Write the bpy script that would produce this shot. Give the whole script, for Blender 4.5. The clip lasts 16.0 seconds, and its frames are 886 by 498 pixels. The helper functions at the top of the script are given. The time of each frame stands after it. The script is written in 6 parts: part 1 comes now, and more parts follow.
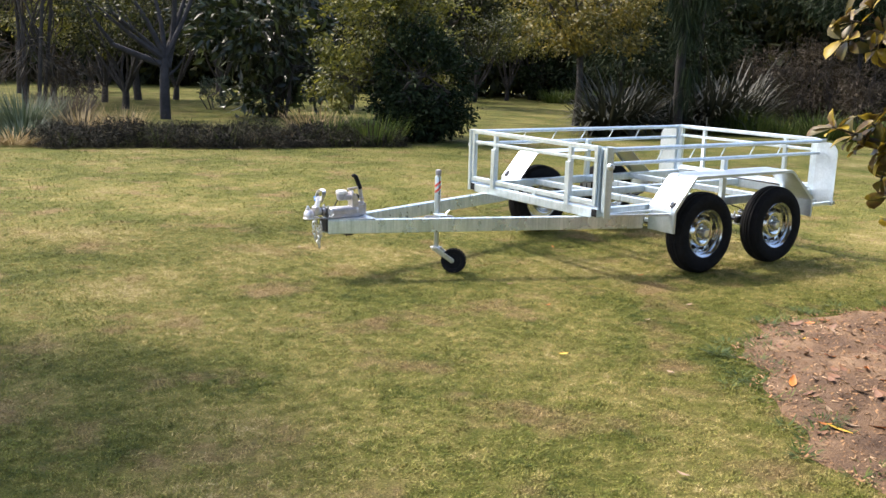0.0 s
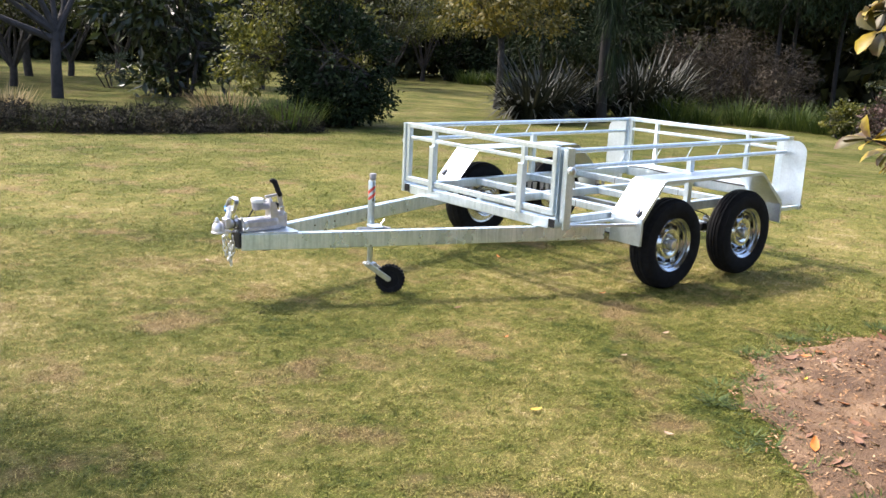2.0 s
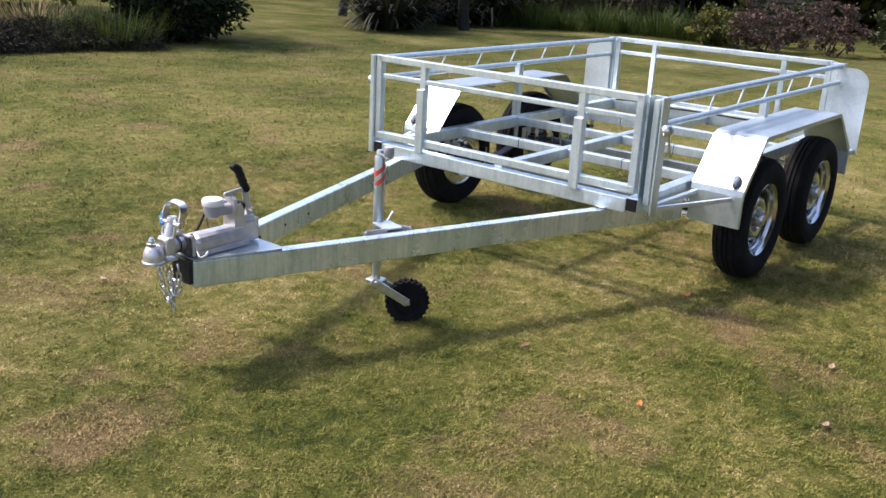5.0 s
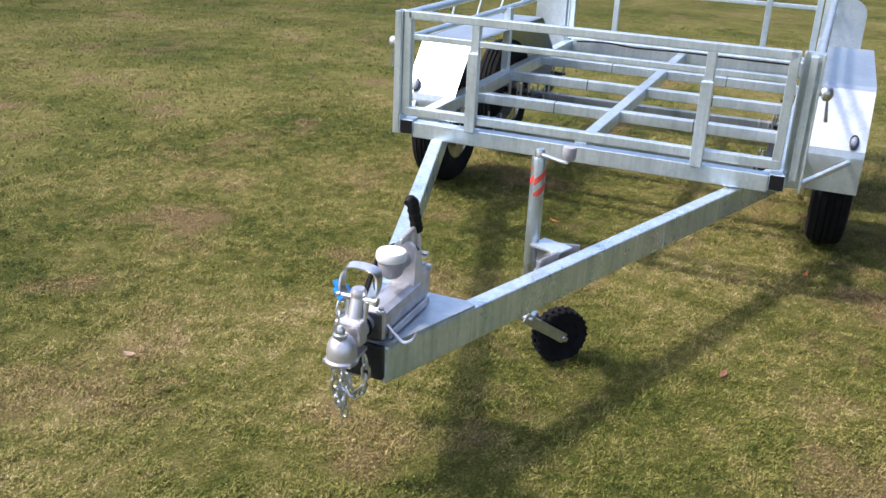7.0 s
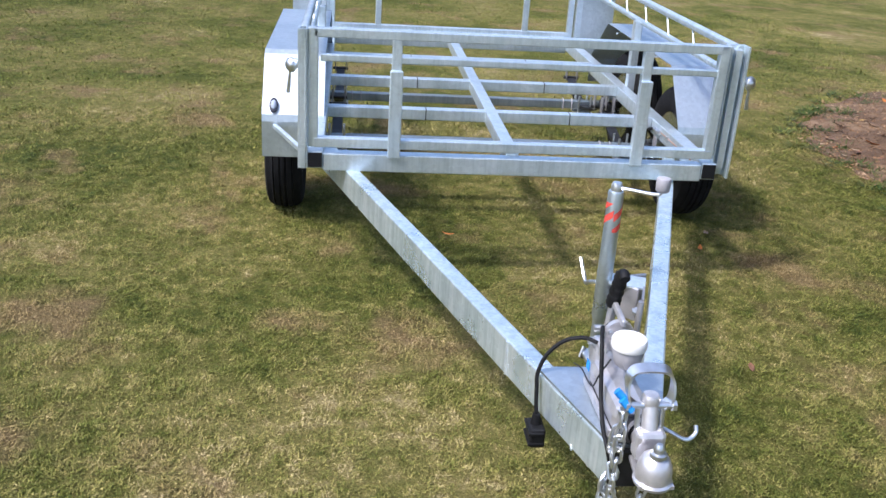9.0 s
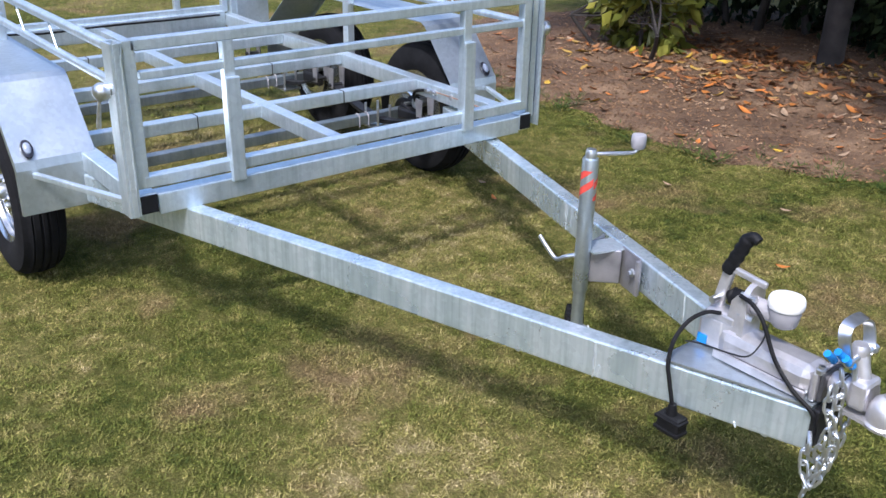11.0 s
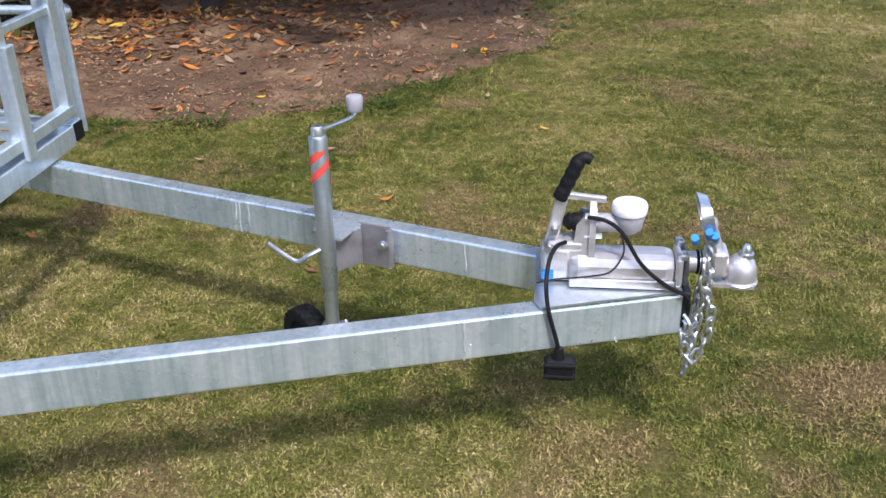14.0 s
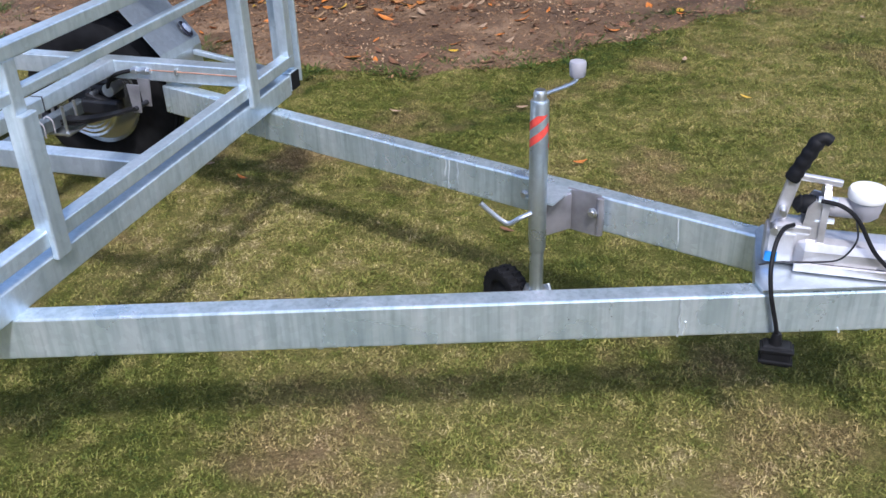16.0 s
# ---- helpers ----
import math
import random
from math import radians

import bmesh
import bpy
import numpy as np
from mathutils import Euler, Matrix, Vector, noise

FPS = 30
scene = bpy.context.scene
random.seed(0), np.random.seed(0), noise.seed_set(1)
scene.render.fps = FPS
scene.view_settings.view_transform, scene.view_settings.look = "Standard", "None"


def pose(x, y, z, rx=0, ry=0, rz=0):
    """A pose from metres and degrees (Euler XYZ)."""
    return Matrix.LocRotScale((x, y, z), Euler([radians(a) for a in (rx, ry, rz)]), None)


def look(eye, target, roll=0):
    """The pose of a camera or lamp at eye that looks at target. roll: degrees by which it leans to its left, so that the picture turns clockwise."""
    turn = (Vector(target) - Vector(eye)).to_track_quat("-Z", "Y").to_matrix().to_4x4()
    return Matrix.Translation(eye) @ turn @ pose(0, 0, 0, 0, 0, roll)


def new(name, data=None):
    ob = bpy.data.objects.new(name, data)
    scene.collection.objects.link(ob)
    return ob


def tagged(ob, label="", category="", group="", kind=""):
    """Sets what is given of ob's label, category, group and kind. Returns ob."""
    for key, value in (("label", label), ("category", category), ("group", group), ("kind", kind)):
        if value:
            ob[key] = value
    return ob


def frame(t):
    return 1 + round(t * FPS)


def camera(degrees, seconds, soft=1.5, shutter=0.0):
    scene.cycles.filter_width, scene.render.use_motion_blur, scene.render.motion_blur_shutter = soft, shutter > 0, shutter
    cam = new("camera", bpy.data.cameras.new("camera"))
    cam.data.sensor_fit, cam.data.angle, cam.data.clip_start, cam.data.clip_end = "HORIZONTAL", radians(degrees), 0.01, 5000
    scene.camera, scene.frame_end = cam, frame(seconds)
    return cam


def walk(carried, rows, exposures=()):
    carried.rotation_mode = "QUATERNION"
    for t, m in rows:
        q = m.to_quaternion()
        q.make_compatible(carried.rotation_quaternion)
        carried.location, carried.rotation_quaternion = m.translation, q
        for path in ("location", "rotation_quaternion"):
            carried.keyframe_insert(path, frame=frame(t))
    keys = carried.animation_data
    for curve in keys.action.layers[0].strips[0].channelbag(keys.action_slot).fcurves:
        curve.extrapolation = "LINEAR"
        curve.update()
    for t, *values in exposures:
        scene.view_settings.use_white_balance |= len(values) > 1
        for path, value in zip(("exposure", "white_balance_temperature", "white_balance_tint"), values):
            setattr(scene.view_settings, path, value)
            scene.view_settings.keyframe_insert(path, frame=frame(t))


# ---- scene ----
cam = camera(51.0, 16.0)
PATH = [
    (0, (-4.776, -5.853, 1.535), (-3.681, -4.226, 1.146), 2.3),
    (0.5, (-4.68, -5.744, 1.529), (-3.561, -4.137, 1.123), 2.3),
    (1, (-4.592, -5.568, 1.526), (-3.435, -3.992, 1.105), 2.3),
    (1.5, (-4.553, -5.323, 1.563), (-3.342, -3.791, 1.132), 2.7),
    (2, (-4.341, -4.92, 1.571), (-3.096, -3.414, 1.147), 3.3),
    (2.5, (-4.176, -4.508, 1.541), (-2.878, -3.045, 1.124), 3.9),
    (3, (-4.045, -4.136, 1.531), (-2.7, -2.723, 1.093), 4.3),
    (3.2, (-3.988, -4.002, 1.533), (-2.631, -2.605, 1.078), 4.1),
    (5.3, (-3.741, -2.398, 1.493), (-2.211, -1.268, 0.877), 3.7),
    (5.5, (-3.736, -2.233, 1.483), (-2.184, -1.137, 0.859), 3.6),
    (6, (-3.727, -1.762, 1.48), (-2.11, -0.783, 0.826), 3.8),
    (6.5, (-3.674, -1.306, 1.466), (-2.0, -0.453, 0.78), 3.6),
    (7, (-3.666, -0.9, 1.465), (-1.935, -0.199, 0.748), 3.2),
    (7.5, (-3.621, -0.508, 1.489), (-1.842, 0.003, 0.731), 2.8),
    (8, (-3.606, -0.129, 1.531), (-1.772, 0.154, 0.786), 3.4),
    (8.2, (-3.597, 0.027, 1.536), (-1.747, 0.215, 0.799), 3.6),
    (10.3, (-2.988, 1.438, 1.516), (-1.359, 0.617, 0.695), 2.1),
    (10.5, (-2.891, 1.526, 1.512), (-1.315, 0.612, 0.688), 1.7),
    (11, (-2.66, 1.716, 1.507), (-1.219, 0.581, 0.709), 0.6),
    (11.5, (-2.485, 1.949, 1.509), (-1.25, 0.618, 0.671), 0.3),
    (12, (-2.222, 2.028, 1.498), (-1.14, 0.569, 0.659), -0.1),
    (12.5, (-1.994, 2.063, 1.49), (-1.081, 0.488, 0.66), -0.9),
    (13, (-1.772, 2.176, 1.504), (-1.167, 0.471, 0.652), -0.9),
    (13.5, (-1.637, 2.176, 1.511), (-1.291, 0.412, 0.635), -1.8),
    (14, (-1.545, 1.928, 1.456), (-1.313, 0.154, 0.563), -2.0),
    (14.5, (-1.476, 1.798, 1.434), (-1.164, 0.063, 0.49), -3.1),
    (15, (-1.418, 1.837, 1.453), (-0.991, 0.147, 0.472), -3.6),
    (15.5, (-1.391, 1.899, 1.472), (-0.896, 0.229, 0.489), -3.2),
    (16, (-1.401, 1.955, 1.492), (-0.859, 0.292, 0.522), -2.8),
]
walk(cam, [(t, look(e, g, r)) for t, e, g, r in PATH], [
    (0, 1.22, 6750, 13), (2.5, 1.40, 6560, 15), (3.2, 1.38, 6480, 16), (5.5, 0.64, 6400, 16), (8, 0.62, 6000, 14), (10.5, 0.46, 5750, 15), (13, 0.45, 5750, 15), (14, 0.41, 5920, 16), (16, 0.34, 5680, 15)]
)

# ---- world and sun ----
TO_SUN = Vector((-0.33, 0.62, 1.0)).normalized()
world = bpy.data.worlds.new("sky")
scene.world = world
world.use_nodes = True
wn = world.node_tree.nodes
sky = wn.new("ShaderNodeTexSky")
sky.sky_type = "NISHITA"
sky.sun_disc = False
sky.dust_density = 3.0
sky.sun_elevation = math.asin(TO_SUN.z)
sky.sun_rotation = math.atan2(TO_SUN.x, TO_SUN.y)
wn["Background"].inputs["Strength"].default_value = 0.215
world.node_tree.links.new(sky.outputs[0], wn["Background"].inputs["Color"])
sun = new("sun", bpy.data.lights.new("sun", "SUN"))
sun.data.energy = 3.0
sun.data.angle = radians(5.0)
sun.data.color = (1.0, 0.95, 0.86)
sun.matrix_world = look(TO_SUN * 30, (0, 0, 0))


# ---- materials ----
def mat(name, rough=0.5, metal=0.0):
    m = bpy.data.materials.new(name)
    m.use_nodes = True
    b = m.node_tree.nodes["Principled BSDF"]
    b.inputs["Roughness"].default_value = rough
    b.inputs["Metallic"].default_value = metal
    return m, m.node_tree.nodes, m.node_tree.links, b


def node(nodes, kind, **values):
    n = nodes.new(kind)
    for key, v in values.items():
        n.inputs[key.replace("_", " ")].default_value = v
    return n


def ramp(nodes, stops):
    r = nodes.new("ShaderNodeValToRGB")
    e = r.color_ramp.elements
    while len(e) < len(stops):
        e.new(0.5)
    for el, (p, c) in zip(e, stops):
        el.position = p
        el.color = (*c, 1)
    return r


def coords(nodes, links, space="Object", scale=(1, 1, 1)):
    tc = nodes.new("ShaderNodeTexCoord")
    mp = nodes.new("ShaderNodeMapping")
    mp.inputs["Scale"].default_value = scale
    links.new(tc.outputs[space], mp.inputs[0])
    return mp.outputs[0]


def bumped(nodes, links, b, height, strength=0.3, distance=0.002):
    n = node(nodes, "ShaderNodeBump", Strength=strength, Distance=distance)
    links.new(height, n.inputs["Height"])
    links.new(n.outputs[0], b.inputs["Normal"])


def mixed(nodes, links, fac, a, b, mode="MIX"):
    m = nodes.new("ShaderNodeMix")
    m.data_type = "RGBA"
    m.blend_type = mode
    for sock, v in ((m.inputs["Factor"], fac), (m.inputs["A"], a), (m.inputs["B"], b)):
        if isinstance(v, (int, float)):
            sock.default_value = v
        elif isinstance(v, tuple):
            sock.default_value = (*v, 1)
        else:
            links.new(v, sock)
    return m.outputs["Result"]


def simple(name, color, rough=0.5, metal=0.0, vary=0.25, scale=14.0, bump=0.0):
    """A plain surface with a soft mottling and a fine grain."""
    m, nd, ln, b = mat(name, rough, metal)
    at = coords(nd, ln)
    big = node(nd, "ShaderNodeTexNoise", Scale=scale, Detail=4.0)
    ln.new(at, big.inputs["Vector"])
    lo = tuple(c * (1 - vary) for c in color)
    hi = tuple(min(1, c * (1 + vary)) for c in color)
    r = ramp(nd, [(0.3, lo), (0.7, hi)])
    ln.new(big.outputs[0], r.inputs[0])
    ln.new(r.outputs[0], b.inputs["Base Color"])
    if bump:
        fine = node(nd, "ShaderNodeTexNoise", Scale=scale * 12, Detail=3.0)
        ln.new(at, fine.inputs["Vector"])
        bumped(nd, ln, b, fine.outputs[0], bump)
    return m


def galvanised(name, tone=0.62, rough=0.42, streaks=0.5, metal=0.85):
    """Hot-dip zinc: bluish grey, spangled, with runs down the sides."""
    m, nd, ln, b = mat(name, rough, metal)
    at = coords(nd, ln)
    spangle = node(nd, "ShaderNodeTexVoronoi", Scale=70.0)
    ln.new(at, spangle.inputs["Vector"])
    r1 = ramp(nd, [(0.0, (tone * 0.83, tone * 0.91, tone * 0.98)), (1.0, (tone * 0.97, tone * 1.06, tone * 1.13))])
    ln.new(spangle.outputs["Color"], r1.inputs[0])
    run_at = coords(nd, ln, scale=(20, 20, 2.4))
    run = node(nd, "ShaderNodeTexNoise", Scale=1.0, Detail=5.0)
    ln.new(run_at, run.inputs["Vector"])
    r2 = ramp(nd, [(0.34, (0.50, 0.60, 0.60)), (0.50, (0.80, 0.86, 0.86)), (0.64, (1, 1, 1))])
    ln.new(run.outputs[0], r2.inputs[0])
    c1 = mixed(nd, ln, streaks, r1.outputs[0], r2.outputs[0], "MULTIPLY")
    thin_at = coords(nd, ln, scale=(85, 85, 5.0))
    thin = node(nd, "ShaderNodeTexNoise", Scale=1.0, Detail=3.0)
    ln.new(thin_at, thin.inputs["Vector"])
    r4 = ramp(nd, [(0.36, (0.55, 0.64, 0.64)), (0.52, (0.92, 0.95, 0.95)), (0.68, (1, 1, 1))])
    ln.new(thin.outputs[0], r4.inputs[0])
    c1 = mixed(nd, ln, streaks * 0.8, c1, r4.outputs[0], "MULTIPLY")
    blot = node(nd, "ShaderNodeTexNoise", Scale=7.0, Detail=6.0)
    ln.new(at, blot.inputs["Vector"])
    r3 = ramp(nd, [(0.36, (0.84, 0.87, 0.88)), (0.60, (1, 1, 1)), (0.74, (1.0, 1.0, 1.0))])
    ln.new(blot.outputs[0], r3.inputs[0])
    c2 = mixed(nd, ln, 0.7, c1, r3.outputs[0], "MULTIPLY")
    ln.new(c2, b.inputs["Base Color"])
    rr = node(nd, "ShaderNodeMapRange", To_Min=rough - 0.1, To_Max=rough + 0.14)
    ln.new(blot.outputs[0], rr.inputs["Value"])
    ln.new(rr.outputs[0], b.inputs["Roughness"])
    bumped(nd, ln, b, blot.outputs[0], 0.25, 0.003)
    return m


GALV = galvanised("galvanised_steel", 0.79, 0.31, 0.28, 0.72)
GALV_BEAM = galvanised("galvanised_beam", 0.86, 0.27, 0.50, 0.72)
GALV_SHEET = galvanised("galvanised_sheet", 0.64, 0.38, 0.10)
GALV_TUBE = galvanised("galvanised_tube", 0.62, 0.28, 0.3)
ZINC_RUN = simple("zinc_run", (0.66, 0.71, 0.73), 0.42, 0.6, 0.2, 40, 0.2)
# Darker zinc for the axles; the tone includes shade from the floor members
GALV_AXLE = galvanised("galvanised_axle", 0.40, 0.42, 0.4)
CLAMP = simple("dull_zinc_plate", (0.42, 0.41, 0.44), 0.4, 0.75, 0.25, 16, 0.1)
ZINC = simple("zinc_plate", (0.62, 0.64, 0.66), 0.28, 0.9, 0.15, 40)
RIM = simple("bright_rim", (0.56, 0.58, 0.60), 0.2, 0.95, 0.12, 18)
CAST = simple("silver_casting", (0.60, 0.585, 0.60), 0.36, 0.7, 0.14, 30, 0.12)
RUBBER = simple("tyre_rubber", (0.008, 0.008, 0.009), 0.92, 0, 0.35, 30, 0.2)
BLACK = simple("black_plastic", (0.007, 0.007, 0.008), 0.6, 0, 0.3, 40, 0.1)
for m in (BLACK, RUBBER):
    m.node_tree.nodes["Principled BSDF"].inputs["Specular IOR Level"].default_value = 0.22
GREY_PLASTIC = simple("grey_plastic", (0.33, 0.32, 0.34), 0.5, 0, 0.08, 20)
WHITE_PLASTIC = simple("white_plastic", (0.78, 0.77, 0.74), 0.4, 0, 0.05, 20)
BLUE = simple("blue_plastic", (0.02, 0.22, 0.62), 0.4, 0, 0.2, 30)
RED = simple("red_sticker", (0.62, 0.07, 0.05), 0.5, 0, 0.15, 50)
GAITER = simple("dark_grey_collar", (0.075, 0.075, 0.082), 0.35, 0.4, 0.3, 30, 0.1)
COPPER = simple("copper_pipe", (0.55, 0.30, 0.20), 0.4, 0.6, 0.2, 30)
DISC = simple("bright_disc", (0.80, 0.80, 0.80), 0.2, 0.95, 0.1, 30)
STEEL_DARK = simple("dark_steel", (0.014, 0.014, 0.016), 0.45, 0.2, 0.35, 25, 0.2)
LENS = simple("marker_lens", (0.30, 0.34, 0.42), 0.12, 0, 0.1, 30)
LAMP = simple("reflector_black", (0.02, 0.02, 0.03), 0.15, 0, 0.2, 30)


def lawn_colours(nd, ln, at, spread, tufted=0.85):
    """Dry straw and green turf in drifts of half a metre to two metres, with a fine mottle; darkened far off for tree
    shade.
    """
    big = node(nd, "ShaderNodeTexNoise", Scale=0.75, Detail=5.0, Roughness=0.62)
    mid = node(nd, "ShaderNodeTexNoise", Scale=4.5, Detail=4.0, Roughness=0.6)
    for n in (big, mid):
        ln.new(at, n.inputs["Vector"])
    add = nd.new("ShaderNodeMath")
    add.operation = "MULTIPLY_ADD"
    ln.new(mid.outputs[0], add.inputs[0])
    add.inputs[1].default_value = 0.38
    ln.new(big.outputs[0], add.inputs[2])
    add2 = nd.new("ShaderNodeMath")
    add2.operation = "MULTIPLY_ADD"
    ln.new(spread, add2.inputs[0])
    add2.inputs[1].default_value = 0.20 if tufted > 0.4 else 0.09
    ln.new(add.outputs[0], add2.inputs[2])
    tuft_n = node(nd, "ShaderNodeTexNoise", Scale=15.0, Detail=4.0, Roughness=0.65)
    ln.new(at, tuft_n.inputs["Vector"])
    add3 = nd.new("ShaderNodeMath")
    add3.operation = "MULTIPLY_ADD"
    ln.new(tuft_n.outputs[0], add3.inputs[0])
    add3.inputs[1].default_value = tufted
    ln.new(add2.outputs[0], add3.inputs[2])
    add2 = add3
    r = ramp(nd, [(0.66, (0.046, 0.070, 0.014)), (0.86, (0.145, 0.156, 0.032)), (1.0, (0.305, 0.263, 0.088)), (1.0, (0.56, 0.44, 0.24))])
    scale = node(nd, "ShaderNodeMapRange", From_Min=0.395 + 0.5 * tufted, From_Max=1.115 + 0.5 * tufted)
    ln.new(add2.outputs[0], scale.inputs["Value"])
    for el, p in zip(r.color_ramp.elements, (0.14, 0.44, 0.72, 0.98)):
        el.position = p
    ln.new(scale.outputs[0], r.inputs[0])
    worn = node(nd, "ShaderNodeTexNoise", Scale=1.7, Detail=4.0, Roughness=0.65)
    far = nd.new("ShaderNodeMapping")
    far.inputs["Location"].default_value = (7.3, 2.1, 0)
    ln.new(at, far.inputs[0])
    ln.new(far.outputs[0], worn.inputs["Vector"])
    bare = ramp(nd, [(0.535, (0, 0, 0)), (0.67, (0.72, 0.72, 0.72))])
    ln.new(worn.outputs[0], bare.inputs[0])
    dry = mixed(nd, ln, spread, (0.15, 0.090, 0.042), (0.48, 0.33, 0.185))
    c = mixed(nd, ln, bare.outputs[0], r.outputs[0], dry)
    sway = nd.new("ShaderNodeMath")
    sway.operation = "MULTIPLY_ADD"
    ln.new(big.outputs[0], sway.inputs[0])
    sway.inputs[1].default_value = 9.0
    slant = nd.new("ShaderNodeVectorMath")
    slant.operation = "DOT_PRODUCT"
    ln.new(at, slant.inputs[0])
    slant.inputs[1].default_value = (0.55, 0.7, 0)
    ln.new(slant.outputs["Value"], sway.inputs[2])
    # Far turf slightly greener and much darker: dim tree shade put into its colour
    green = node(nd, "ShaderNodeMapRange", From_Min=7.5, From_Max=14.0)
    ln.new(sway.outputs[0], green.inputs["Value"])
    return mixed(nd, ln, green.outputs[0], c, mixed(nd, ln, 1.0, c, (0.62, 0.67, 0.62), "MULTIPLY"))


def turf_material():
    m, nd, ln, b = mat("turf", 0.9)
    at = coords(nd, ln)
    fine = node(nd, "ShaderNodeTexNoise", Scale=90.0, Detail=6.0, Roughness=0.7)
    ln.new(at, fine.inputs["Vector"])
    c = lawn_colours(nd, ln, at, fine.outputs[0], 0.5)
    r = ramp(nd, [(0.3, (0.30, 0.28, 0.25)), (0.65, (0.8, 0.8, 0.8))])
    ln.new(fine.outputs[0], r.inputs[0])
    ln.new(mixed(nd, ln, 0.8, c, r.outputs[0], "MULTIPLY"), b.inputs["Base Color"])
    bumped(nd, ln, b, fine.outputs[0], 0.9, 0.03)
    b.inputs["Specular IOR Level"].default_value = 0.1
    return m


def blade_material(name="grass_blades", tufted=0.85):
    m, nd, ln, b = mat(name, 0.62)
    at = coords(nd, ln)
    geo = nd.new("ShaderNodeNewGeometry")
    c = lawn_colours(nd, ln, at, geo.outputs["Random Per Island"], tufted)
    low = 0.55 if tufted > 0.5 else 0.92
    tone = ramp(nd, [(0.0, (low, low * 1.03, low * 0.97)), (1.0, (1.11, 1.12, 1.0))])
    mix = nd.new("ShaderNodeMath")
    mix.operation = "FRACT"
    times = nd.new("ShaderNodeMath")
    times.operation = "MULTIPLY"
    times.inputs[1].default_value = 37.7
    ln.new(geo.outputs["Random Per Island"], times.inputs[0])
    ln.new(times.outputs[0], mix.inputs[0])
    ln.new(mix.outputs[0], tone.inputs[0])
    ln.new(mixed(nd, ln, 1.0, c, tone.outputs[0], "MULTIPLY"), b.inputs["Base Color"])
    b.inputs["Specular IOR Level"].default_value = 0.12
    return m


def leaf_material(name, stops, rough=0.5, spec=0.4, through_light=0.25, single=False):
    """Leaves whose colour varies from one to the next and in drifts through the crown."""
    m, nd, ln, b = mat(name, rough)
    at = coords(nd, ln)
    geo = nd.new("ShaderNodeObjectInfo" if single else "ShaderNodeNewGeometry")
    n = node(nd, "ShaderNodeTexNoise", Scale=1.6, Detail=3.0)
    ln.new(at, n.inputs["Vector"])
    add = nd.new("ShaderNodeMath")
    add.operation = "MULTIPLY_ADD"
    ln.new(geo.outputs["Random" if single else "Random Per Island"], add.inputs[0])
    add.inputs[1].default_value = 0.6
    shift = nd.new("ShaderNodeMath")
    shift.operation = "SUBTRACT"
    ln.new(n.outputs[0], shift.inputs[0])
    shift.inputs[1].default_value = 0.28
    ln.new(shift.outputs[0], add.inputs[2])
    r = ramp(nd, stops)
    ln.new(add.outputs[0], r.inputs[0])
    ln.new(r.outputs[0], b.inputs["Base Color"])
    b.inputs["Specular IOR Level"].default_value = spec
    tr = nd.new("ShaderNodeBsdfTranslucent")
    ln.new(r.outputs[0], tr.inputs["Color"])
    mx = nd.new("ShaderNodeMixShader")
    mx.inputs[0].default_value = through_light
    ln.new(b.outputs[0], mx.inputs[1])
    ln.new(tr.outputs[0], mx.inputs[2])
    ln.new(mx.outputs[0], nd["Material Output"].inputs[0])
    return m


TURF = turf_material()
BLADES = blade_material()
BLADES_FAR = blade_material("grass_blades_far", 0.35)
# Near-black leaves: shade on backlit and overhung foliage is put into the colour
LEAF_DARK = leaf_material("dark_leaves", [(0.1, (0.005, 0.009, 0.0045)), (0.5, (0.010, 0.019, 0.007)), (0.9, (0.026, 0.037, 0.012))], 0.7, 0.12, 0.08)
LEAF_OLIVE = leaf_material("olive_leaves", [(0.1, (0.02304, 0.03024, 0.00648)), (0.5, (0.0828, 0.08784, 0.01512)), (0.9, (0.2088, 0.1944, 0.0324))], 0.5, 0.4, 0.4)
LEAF_YELLOW = leaf_material("yellow_leaves", [(0.1, (0.036, 0.04, 0.0088)), (0.5, (0.12, 0.104, 0.0176)), (0.9, (0.256, 0.192, 0.0336))], 0.5, 0.4, 0.35)
LEAF_MID = leaf_material("mid_green_leaves", [(0.1, (0.0075, 0.012, 0.00375)), (0.5, (0.02325, 0.03225, 0.0075)), (0.9, (0.08625, 0.0915, 0.02025))], 0.5, 0.35, 0.3)
LEAF_BROAD = leaf_material("glossy_leaves", [(0.1, (0.0056, 0.0104, 0.004)), (0.5, (0.0184, 0.0288, 0.0088)), (0.9, (0.076, 0.092, 0.0256))], 0.34, 0.6, 0.25)
LEAF_MAGNOLIA = leaf_material("magnolia_leaves", [(0.1, (0.05, 0.055, 0.014)), (0.45, (0.12, 0.10, 0.022)), (0.7, (0.30, 0.22, 0.03)), (0.95, (0.16, 0.075, 0.03))], 0.35, 0.5, 0.15)
LEAF_SPRAY = leaf_material("leathery_leaves", [(0.1, (0.030, 0.032, 0.008)), (0.33, (0.085, 0.072, 0.013)), (0.5, (0.085, 0.045, 0.014)), (0.65, (0.21, 0.155, 0.016)), (0.9, (0.38, 0.28, 0.024))], 0.45, 0.3, 0.25, True)
LEAF_PINK = leaf_material("pink_leaves", [(0.1, (0.035, 0.030, 0.016)), (0.5, (0.075, 0.052, 0.036)), (0.85, (0.15, 0.085, 0.08)), (0.97, (0.26, 0.15, 0.15))], 0.6, 0.2)
